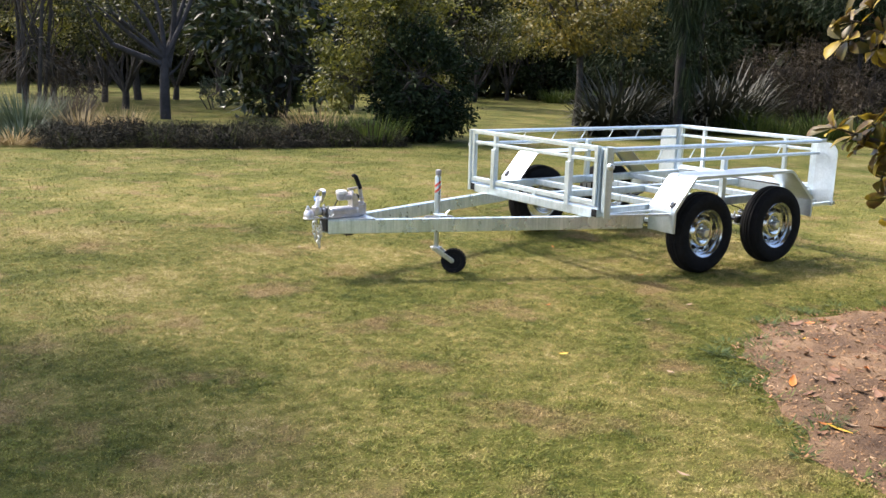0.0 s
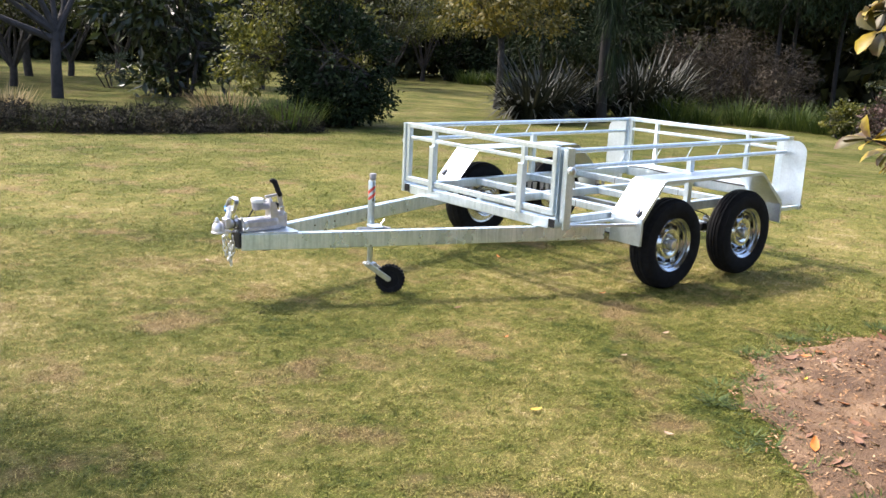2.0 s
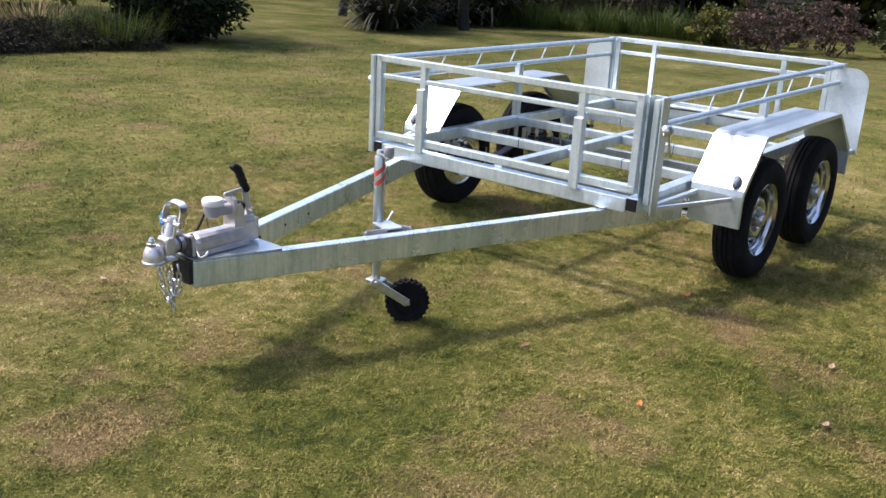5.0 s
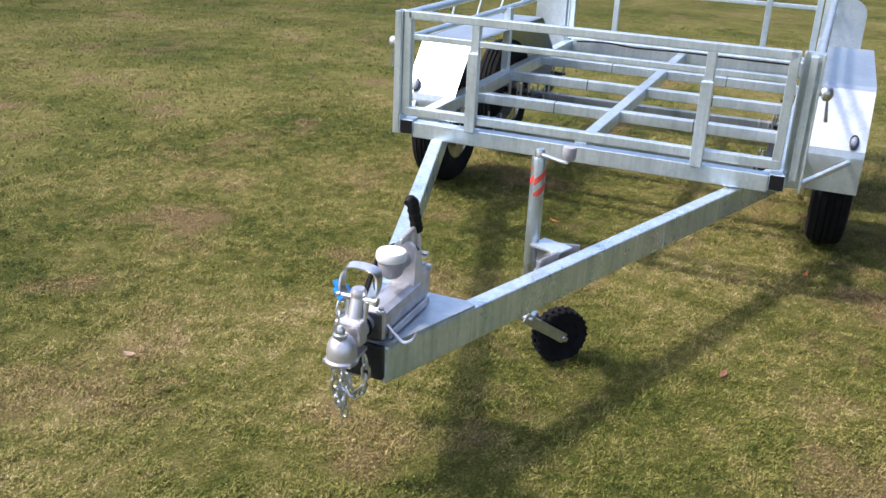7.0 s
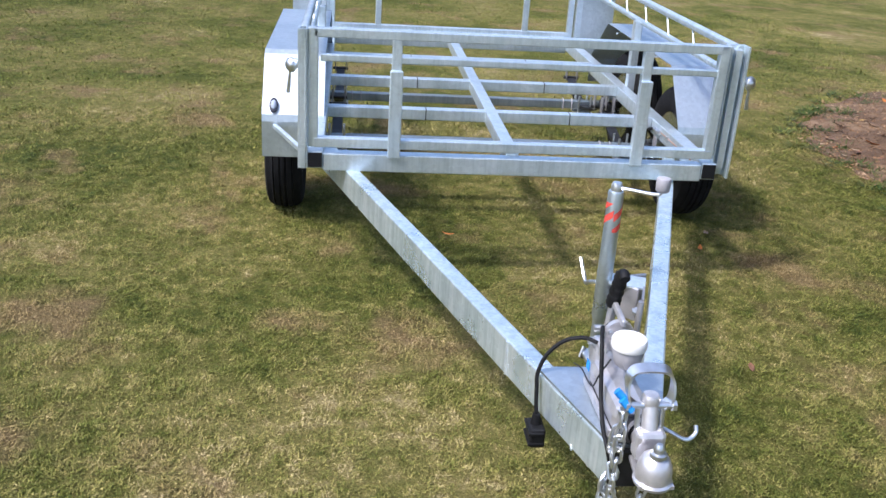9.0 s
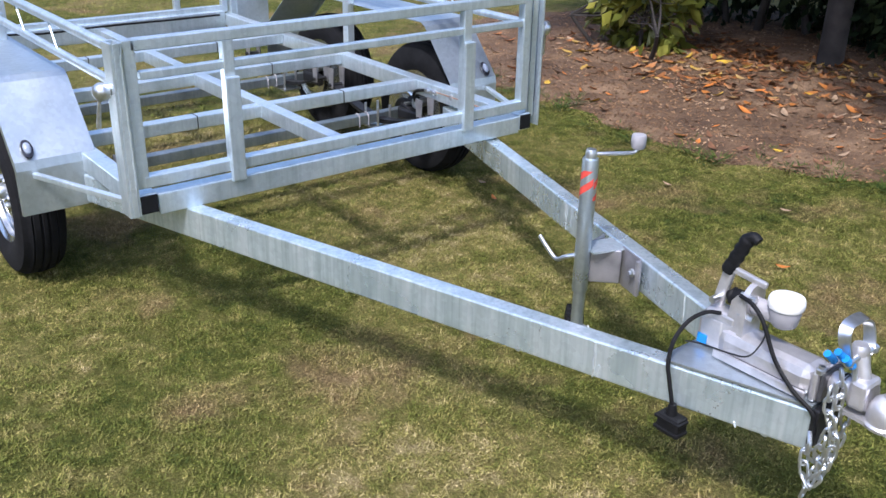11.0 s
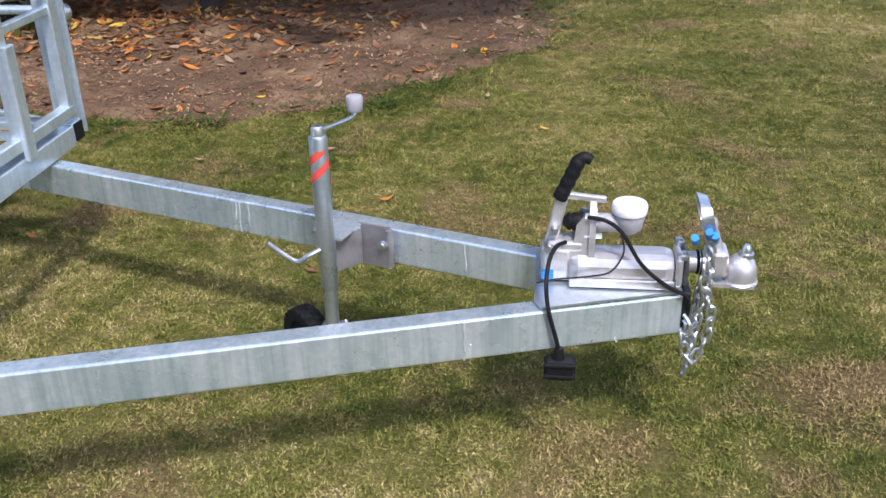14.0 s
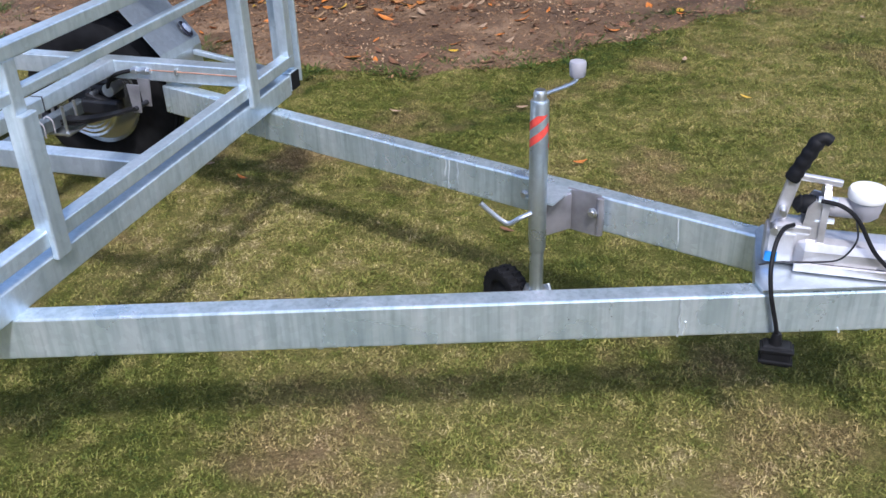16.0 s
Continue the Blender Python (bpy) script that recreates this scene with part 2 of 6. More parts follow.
LEAF_FLAX = leaf_material("flax_leaves", [(0.1, (0.0085, 0.01105, 0.0068)), (0.6, (0.0204, 0.02295, 0.01445)), (0.95, (0.07225, 0.0663, 0.0425))], 0.55, 0.28, 0.1)
LEAF_REED = leaf_material("reed_leaves", [(0.1, (0.015, 0.028, 0.008)), (0.5, (0.042, 0.068, 0.014)), (0.9, (0.11, 0.135, 0.028))], 0.6, 0.2)
LEAF_RUSH = leaf_material("rush_leaves", [(0.1, (0.022, 0.04, 0.010)), (0.5, (0.055, 0.09, 0.016)), (0.9, (0.12, 0.14, 0.03))], 0.55, 0.3)
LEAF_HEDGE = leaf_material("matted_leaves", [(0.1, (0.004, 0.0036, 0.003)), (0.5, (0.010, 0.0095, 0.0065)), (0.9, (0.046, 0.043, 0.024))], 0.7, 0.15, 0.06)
LEAF_LIME = leaf_material("lime_leaves", [(0.1, (0.0525, 0.0675, 0.012)), (0.5, (0.15, 0.165, 0.02625)), (0.9, (0.3, 0.285, 0.045))], 0.4, 0.4, 0.4)
LEAF_STRAW = leaf_material("dry_leaves", [(0.1, (0.12, 0.09, 0.04)), (0.5, (0.24, 0.18, 0.09)), (0.9, (0.36, 0.28, 0.15))], 0.7, 0.2)
LEAF_BLUE = leaf_material("grey_green_leaves", [(0.1, (0.02, 0.034, 0.018)), (0.5, (0.045, 0.066, 0.038)), (0.9, (0.10, 0.125, 0.08))], 0.6, 0.3)
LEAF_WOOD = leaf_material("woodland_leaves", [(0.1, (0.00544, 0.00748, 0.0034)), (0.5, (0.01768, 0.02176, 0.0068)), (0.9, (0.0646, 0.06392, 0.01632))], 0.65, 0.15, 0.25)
LEAF_RUST = leaf_material("rust_leaves", [(0.1, (0.02028, 0.01482, 0.01014)), (0.5, (0.0468, 0.03588, 0.0234)), (0.9, (0.1092, 0.08736, 0.0585))], 0.6, 0.25, 0.25)
BARK = simple("grey_bark", (0.020, 0.018, 0.020), 0.85, 0, 0.5, 9, 0.6)
# Bark of conifers and palm lily, with the shade on their trunks in the colour
BARK_SHADED = simple("shaded_bark", (0.010, 0.008, 0.007), 0.95, 0, 0.5, 9, 0.6)
BARK_DARK = simple("dark_bark", (0.030, 0.025, 0.022), 0.9, 0, 0.5, 9, 0.6)
TIMBER = simple("weathered_timber", (0.06, 0.045, 0.035), 0.85, 0, 0.4, 6, 0.4)


def soil_material():
    m, nd, ln, b = mat("bark_mulch", 0.9)
    at = coords(nd, ln)
    a = node(nd, "ShaderNodeTexNoise", Scale=2.2, Detail=6.0, Roughness=0.65)
    f = node(nd, "ShaderNodeTexVoronoi", Scale=55.0)
    g = node(nd, "ShaderNodeTexNoise", Scale=120.0, Detail=4.0)
    for n in (a, f, g):
        ln.new(at, n.inputs["Vector"])
    r = ramp(nd, [(0.3, (0.078, 0.043, 0.022)), (0.52, (0.152, 0.091, 0.048)), (0.72, (0.31, 0.205, 0.12))])
    ln.new(a.outputs[0], r.inputs[0])
    r2 = ramp(nd, [(0.0, (0.68, 0.64, 0.62)), (1.0, (1.1, 1.08, 1.05))])
    ln.new(f.outputs["Color"], r2.inputs[0])
    ln.new(mixed(nd, ln, 0.75, r.outputs[0], r2.outputs[0], "MULTIPLY"), b.inputs["Base Color"])
    bumped(nd, ln, b, g.outputs[0], 0.9, 0.02)
    return m


SOIL = soil_material()
LITTER = [simple("litter_" + n, c, 0.6, 0, 0.3, 25) for n, c in (
    ("yellow", (0.56, 0.34, 0.03)), ("orange", (0.46, 0.15, 0.025)), ("brown", (0.17, 0.08, 0.04)), ("buff", (0.29, 0.20, 0.125)))]


# ---- mesh helpers ----
def part(name, bm, material, parent=None, label="", smooth=False):
    me = bpy.data.meshes.new(name)
    bm.normal_update()
    bm.to_mesh(me)
    bm.free()
    me.materials.append(material)
    if smooth:
        me.shade_smooth()
        me.set_sharp_from_angle(angle=radians(38))
    ob = new(name, me)
    if parent:
        ob.parent = parent
    if label:
        ob["label"] = label
    return ob


def add_box(bm, lo, hi, bevel=0.003, turn=None):
    c = [(a + b) / 2 for a, b in zip(lo, hi)]
    m = Matrix.Translation(c) @ (turn or Matrix()) @ Matrix.Diagonal((hi[0] - lo[0], hi[1] - lo[1], hi[2] - lo[2], 1))
    vs = bmesh.ops.create_cube(bm, size=1, matrix=m)["verts"]
    if bevel:
        es = {e for v in vs for e in v.link_edges}
        bmesh.ops.bevel(bm, geom=list(es), offset=bevel, segments=2, affect="EDGES", profile=0.5)
    return bm


def box(lo, hi, bevel=0.003):
    return add_box(bmesh.new(), lo, hi, bevel)


def add_bar(bm, a, b, w, h, bevel=0.004, up=(0, 0, 1)):
    """A bar of rectangular section from a to b: w across, h along up."""
    a, b, up = Vector(a), Vector(b), Vector(up)
    along = (b - a).normalized()
    side = up.cross(along).normalized()
    up = along.cross(side)
    m = Matrix((along, side, up)).transposed().to_4x4()
    m.translation = (a + b) / 2
    vs = bmesh.ops.create_cube(bm, size=1, matrix=m @ Matrix.Diagonal(((b - a).length, w, h, 1)))["verts"]
    if bevel:
        es = {e for v in vs for e in v.link_edges}
        bmesh.ops.bevel(bm, geom=list(es), offset=bevel, segments=2, affect="EDGES", profile=0.5)
    return bm


def bar(a, b, w, h, bevel=0.004, up=(0, 0, 1)):
    return add_bar(bmesh.new(), a, b, w, h, bevel, up)


def add_rod(bm, a, b, r, r2=None, seg=16):
    a, b = Vector(a), Vector(b)
    q = (b - a).to_track_quat("Z", "Y").to_matrix().to_4x4()
    q.translation = (a + b) / 2
    bmesh.ops.create_cone(bm, cap_ends=True, segments=seg, radius1=r, radius2=r if r2 is None else r2, depth=(b - a).length, matrix=q)
    return bm


def rod(a, b, r, r2=None, seg=16):
    return add_rod(bmesh.new(), a, b, r, r2, seg)


def smooth_line(pts, n=8):
    """Catmull-Rom through the points."""
    p = [Vector(q) for q in pts]
    p = [p[0] * 2 - p[1]] + p + [p[-1] * 2 - p[-2]]
    out = []
    for i in range(1, len(p) - 2):
        for k in range(n):
            t = k / n
            out.append(0.5 * ((2 * p[i]) + (p[i + 1] - p[i - 1]) * t + (2 * p[i - 1] - 5 * p[i] + 4 * p[i + 1] - p[i + 2]) * t * t
                              + (3 * p[i] - p[i - 1] - 3 * p[i + 1] + p[i + 2]) * t ** 3))
    return out + [p[-2]]


def add_sweep(bm, line, r, seg=8, closed=False, taper=None):
    rings = []
    n = len(line)
    side = None
    for i, c in enumerate(line):
        t = (line[(i + 1) % n] - line[i - 1]) if closed else (line[min(i + 1, n - 1)] - line[max(i - 1, 0)])
        t = t.normalized()
        if side is None:
            side = t.orthogonal().normalized()
        side = (side - t * side.dot(t)).normalized()
        other = t.cross(side)
        rr = r if taper is None else r * (1 + (taper - 1) * i / max(1, n - 1))
        rings.append([bm.verts.new(c + (side * math.cos(6.28319 * k / seg) + other * math.sin(6.28319 * k / seg)) * rr) for k in range(seg)])
    pairs = list(zip(rings, rings[1:])) + ([(rings[-1], rings[0])] if closed else [])
    for a, b in pairs:
        for k in range(seg):
            bm.faces.new((a[k], a[(k + 1) % seg], b[(k + 1) % seg], b[k]))
    if not closed:
        bm.faces.new(rings[0][::-1])
        bm.faces.new(rings[-1])
    return bm


def sweep(pts, r, seg=8, n=8, closed=False, taper=None):
    line = smooth_line(pts, n) if n > 1 else [Vector(p) for p in pts]
    return add_sweep(bmesh.new(), line, r, seg, closed, taper)


def lathe(profile, seg=32, m=None, bm=None, tread=None):
    """Turns a profile of (radius, height) about z."""
    bm = bm or bmesh.new()
    rings = []
    for r0, z in profile:
        rr = [r0 if tread is None else tread(r0, z, k) for k in range(seg)]
        rings.append([bm.verts.new((rr[k] * math.cos(2 * math.pi * k / seg), rr[k] * math.sin(2 * math.pi * k / seg), z)) for k in range(seg)])
    for a, b in zip(rings, rings[1:]):
        for k in range(seg):
            bm.faces.new((a[k], a[(k + 1) % seg], b[(k + 1) % seg], b[k]))
    if m is not None:
        bmesh.ops.transform(bm, matrix=m, verts=[v for ring in rings for v in ring])
    return bm


def sheet(profile, y0, y1, thick):
    """Folded sheet metal: a line of (x, z), spread from y0 to y1."""
    bm = bmesh.new()
    n = len(profile)
    outs = []
    for i, (x, z) in enumerate(profile):
        x0, z0 = profile[max(i - 1, 0)]
        x1, z1 = profile[min(i + 1, n - 1)]
        t = Vector((x1 - x0, z1 - z0)).normalized()
        outs.append((x + t.y * thick, z - t.x * thick))
    rows = [[bm.verts.new((p[0], y, p[1])) for p in (profile[i], outs[i]) for y in (y0, y1)] for i in range(n)]
    for a, b in zip(rows, rows[1:]):
        for i, j in ((0, 1), (1, 3), (3, 2), (2, 0)):
            bm.faces.new((a[i], a[j], b[j], b[i]))
    for e in (rows[0], rows[-1]):
        bm.faces.new((e[0], e[1], e[3], e[2]))
    bmesh.ops.recalc_face_normals(bm, faces=bm.faces)
    return bm


def plate(outline, thick, m):
    """A flat plate of the given (u, v) outline, in the plane of m, thick along its z."""
    bm = bmesh.new()
    lo = [bm.verts.new((u, v, 0)) for u, v in outline]
    hi = [bm.verts.new((u, v, thick)) for u, v in outline]
    bm.faces.new(lo[::-1])
    bm.faces.new(hi)
    for k in range(len(lo)):
        j = (k + 1) % len(lo)
        bm.faces.new((lo[k], lo[j], hi[j], hi[k]))
    bmesh.ops.transform(bm, matrix=m, verts=bm.verts)
    bmesh.ops.recalc_face_normals(bm, faces=bm.faces)
    return bm


def raw_mesh(name, verts, faces_n, material, parent=None, smooth=False):
    """A mesh from arrays: verts (n, 3), faces that each take the next faces_n vertices."""
    me = bpy.data.meshes.new(name)
    count = len(verts) // faces_n
    me.vertices.add(len(verts))
    me.vertices.foreach_set("co", np.asarray(verts, dtype=np.float32).ravel())
    me.loops.add(len(verts))
    me.loops.foreach_set("vertex_index", np.arange(len(verts), dtype=np.int32))
    me.polygons.add(count)
    me.polygons.foreach_set("loop_start", np.arange(0, len(verts), faces_n, dtype=np.int32))
    me.update(calc_edges=True)
    me.materials.append(material)
    ob = new(name, me)
    if parent:
        ob.parent = parent
    return ob


# ---- ground ----
def bed_edge(a):
    """The mulch bed's edge about its middle, by angle."""
    c, s = math.cos(a), math.sin(a)
    base = (abs(c / 2.78) ** 2.3 + abs(s / 2.5) ** 2.3) ** (-1 / 2.3)
    a = a % (2 * math.pi)
    return base * (1 + 0.05 * math.sin(3 * a + 0.6) + 0.025 * math.sin(7 * a) - 0.045 * math.exp(-((a - 2.5) / 0.3) ** 2) + 0.012 * math.sin(23 * a) + 0.008 * math.sin(41 * a + 1))


BED = Vector((1.25, -4.75))
rng = np.random.default_rng(4)


def in_bed(x, y, grow=0.0):
    a = np.arctan2(y - BED.y, x - BED.x)
    c, s = np.cos(a), np.sin(a)
    base = (np.abs(c / 2.78) ** 2.3 + np.abs(s / 2.5) ** 2.3) ** (-1 / 2.3)
    a = a % (2 * math.pi)
    r = base * (1 + 0.05 * np.sin(3 * a + 0.6) + 0.025 * np.sin(7 * a) - 0.045 * np.exp(-((a - 2.5) / 0.3) ** 2) + 0.012 * np.sin(23 * a) + 0.008 * np.sin(41 * a + 1)) + grow
    return np.hypot(x - BED.x, y - BED.y) < r


def ground():
    bm = bmesh.new()
    xs = [-1500, -300, -60, -20] + [-8 + i for i in range(0, 29)] + [30, 60, 300, 1500]
    ys = [-1500, -300, -60, -20] + [-8 + i for i in range(0, 37)] + [40, 70, 300, 1500]
    grid = [[bm.verts.new((x, y, 0.0)) for x in xs] for y in ys]
    for j in range(len(ys) - 1):
        for i in range(len(xs) - 1):
            bm.faces.new((grid[j][i], grid[j][i + 1], grid[j + 1][i + 1], grid[j + 1][i]))
    ob = part("ground", bm, TURF)
    tagged(ob, "mown lawn with dry straw and green patches", "lawn", kind="structure")
    return ob


GROUND = ground()


def blades(name, x0, x1, y0, y1, per_m2, length, width, material, label, leafy=0.3):
    """Short lying blades, each one face, with a share of small broad leaflets between them."""
    n = int((x1 - x0) * (y1 - y0) * per_m2)
    x, y = rng.uniform(x0, x1, n), rng.uniform(y0, y1, n)
    # little tufts: thinner and shorter between them
    step = 0.02
    gx, gy = int((x1 - x0) / step) + 2, int((y1 - y0) / step) + 2
    field = np.array([[noise.noise(((x0 + i * step) * 11, (y0 + j * step) * 11, 0.3)) + 0.7 * noise.noise(((x0 + i * step) * 27, (y0 + j * step) * 27, 5.1)) for j in range(gy)] for i in range(gx)])
    thick = field[((x - x0) / step).astype(int), ((y - y0) / step).astype(int)]
    keep = (rng.random(n) < 0.74 + 0.75 * thick) & ~in_bed(x, y, -0.05 + 0.10 * rng.random(n))
    x, y, thick = x[keep], y[keep], thick[keep]
    n = len(x)
    broad = rng.random(n) < leafy
    way, lean = rng.uniform(0, 6.283, n), np.where(broad, rng.uniform(0.9, 1.5, n), rng.uniform(0.35, 1.45, n))
    tall = length * rng.uniform(0.45, 1.25, n) * (1 + 0.45 * np.clip(thick, -0.7, 0.8)) * np.where(broad, 0.55, 1.0)
    w = width * rng.uniform(0.6, 1.3, n) * np.where(broad, 1.15, 0.5)
    base = 0.012 * np.clip(0.5 + thick, 0, 1) * rng.random(n)
    out, up = np.sin(lean) * tall, np.cos(lean) * tall
    cw, sw = np.cos(way), np.sin(way)
    roll = rng.uniform(-0.9, 0.9, n)
    sx, sy, sz = -sw * w * np.cos(roll), cw * w * np.cos(roll), w * np.sin(roll)
    f = np.where(broad, 0.5, 0.0)
    tri = np.zeros((n, 3, 3))
    # a blade is widest at its foot, a leaflet beyond its middle
    tri[:, 0] = np.c_[x + cw * out * f - sx, y + sw * out * f - sy, np.maximum(0.001, base + up * f - np.abs(sz))]
    tri[:, 1] = np.c_[x + cw * out * f + sx, y + sw * out * f + sy, np.maximum(0.001, base + up * f + sz)]
    tri[:, 2] = np.c_[x + cw * out, y + sw * out, np.maximum(0.002, base + up * rng.uniform(0.6, 1.0, n))]
    ob = raw_mesh(name, tri.reshape(-1, 3), 3, material)
    return tagged(ob, label, "grass", kind="stuff")


SHORT = "short mown grass, partly dry"
blades("lawn_grass", -3.4, 1.4, -2.8, 2.3, 40000, 0.018, 0.0035, BLADES, SHORT, 0.48)
blades("lawn_grass", -4.8, -3.4, -4.9, 2.8, 22000, 0.021, 0.0042, BLADES, SHORT, 0.4)
blades("lawn_grass", -3.4, 2.6, -4.9, -2.8, 20000, 0.021, 0.0042, BLADES, SHORT, 0.4)
blades("lawn_grass", -3.4, 2.6, 2.3, 2.8, 12000, 0.024, 0.005, BLADES, SHORT)
blades("lawn_grass", 1.4, 2.6, -2.8, 2.3, 12000, 0.024, 0.005, BLADES, SHORT)
blades("lawn_grass", -4.8, -0.8, -8.6, -4.9, 4000, 0.026, 0.008, BLADES, SHORT)
blades("lawn_grass", 2.6, 9, -4.9, 9.3, 1500, 0.022, 0.011, BLADES_FAR, SHORT)
blades("lawn_grass", -5, 2.6, 2.8, 9.3, 2000, 0.022, 0.011, BLADES_FAR, SHORT)


def mulch_bed():
    bm = bmesh.new()
    rings, seg = 60, 300
    mid = bm.verts.new((BED.x, BED.y, 0.05))
    last = None
    for k in range(1, rings + 1):
        f = k / rings
        ring = []
        for j in range(seg):
            a = 2 * math.pi * j / seg
            r = bed_edge(a) * f
            p = Vector((BED.x + r * math.cos(a), BED.y + r * math.sin(a), 0))
            lump = noise.noise(p * 2.3) * 0.03 + noise.noise(p * 9) * 0.02
            p.z = 0.012 + (0.035 * (1 - f ** 3) + lump) * min(1, (1 - f) * 9)
            if k == rings:
                p.z = -0.004
            ring.append(bm.verts.new(p))
        if last is None:
            for j in range(seg):
                bm.faces.new((mid, ring[j], ring[(j + 1) % seg]))
        else:
            for j in range(seg):
                bm.faces.new((last[j], ring[j], ring[(j + 1) % seg], last[(j + 1) % seg]))
        last = ring
    ob = part("mulch_bed", bm, SOIL, smooth=True)
    return tagged(ob, "reddish-brown bark mulch bed set into the lawn", "garden bed", kind="structure")


mulch_bed()


# ---- the trailer ----
trailer = new("trailer")
tagged(trailer, "galvanised steel tandem-axle cage trailer without a floor, standing on the lawn", "trailer")
trailer.matrix_basis = pose(0.016, 0.006, -0.005, 0, -0.77, 0.3) @ Matrix.Diagonal((1.009, 1.009, 1.009, 1))


def tube_part(name, a, b, w, h, material=GALV, parent=trailer, up=(0, 0, 1), bevel=0.004, label=""):
    return part(name, bar(a, b, w, h, bevel, up), material, parent, label)


# Chassis
Z0, Z1 = 0.470, 0.528


def on_beam(x, s, up=0.0):
    """The middle of a drawbar beam at x; the frame sits slightly askew under the body."""
    t = (x + 1.83) / 1.83
    return Vector((x, 0.051 + 0.581 * t if s > 0 else -0.001 - 0.624 * t, (0.398 + 0.006 * t if s > 0 else 0.402 - 0.006 * t) + up))


for s in (-1, 1):
    side = -0.777 if s < 0 else 0.768
    rail = tube_part("side_rail", (-0.028, side, 0.494), (2.585, side, 0.503), 0.058, 0.066)
    part("end_plug", box((-0.033, side - 0.0265, 0.4655), (-0.026, side + 0.0265, 0.5225), 0.002), BLACK, trailer, "black plastic end cap")
    part("drawbar_beam", bar(on_beam(-1.83, s), on_beam(0.47, s), 0.052, 0.099, 0.005), GALV_BEAM, trailer)
    for k in range(3 if s > 0 else 0):
        x = -1.38 + 0.19 * k
        n = Vector((0.32, -1, 0)).normalized()
        c = on_beam(x, s) + n * 0.0262
        part("bolt_hole", rod(c, c + n * 0.0015, 0.006, seg=12), BLACK, trailer)
for x, s, face, low, tall in ((-1.352, 1, 1, -0.049, 0.094), (-1.364, 1, 1, -0.046, 0.034), (-1.68, 1, 1, -0.052, 0.012), (-0.687, -1, 1, -0.045, 0.088), (-0.676, -1, 1, -0.010, 0.052), (-1.337, -1, 1, -0.030, 0.072), (-1.05, 1, -1, -0.040, 0.070), (-0.55, -1, -1, -0.046, 0.080)):
    # runs of zinc left on the beams' faces
    n = Vector((-0.32 * s, 1, 0)).normalized() * face
    c = on_beam(x, s) + n * 0.0258
    way = Vector((1, 0.32 * s, 0)).normalized()
    line = [c + way * (0.0022 * math.sin(x * 91 + 0.9 * k)) + Vector((0, 0, low + tall * k / 5)) for k in range(6)]
    part("zinc_run", sweep([tuple(p) for p in line], 0.0026, 6), ZINC_RUN, trailer, "pale run of zinc", True)
part("front_member", box((-0.028, -0.747, 0.452), (0.028, 0.738, 0.520), 0.004), GALV, trailer)
part("rear_member", box((2.535, -0.747, Z0 - 0.012), (2.595, 0.747, Z1 + 0.026), 0.004), GALV, trailer)
for x in (0.67, 1.29, 1.87):
    part("crossmember", box((x - 0.025, -0.747, 0.482), (x + 0.025, 0.747, 0.532), 0.004), GALV, trailer)
    # Black cable ties wrapped round the crossmember
    for y in (-0.36, 0.30):
        part("cable_tie", box((x - 0.0262, y - 0.002, 0.482), (x + 0.0262, y + 0.002, 0.5335), 0.0005), STEEL_DARK, trailer)
part("centre_member", box((0.03, -0.022, 0.478), (2.535, 0.03, 0.5355), 0.004), GALV, trailer)
part("gusset_plate", plate([(-1.83, -0.027), (-1.52, -0.131), (-1.505, -0.10), (-1.505, 0.14), (-1.52, 0.175), (-1.83, 0.077)], 0.006, pose(0, 0, 0.4520)), GALV_SHEET, trailer)
part("gusset_back", box((-1.512, -0.068, 0.40), (-1.506, 0.108, 0.4560), 0.001), GALV_SHEET, trailer)


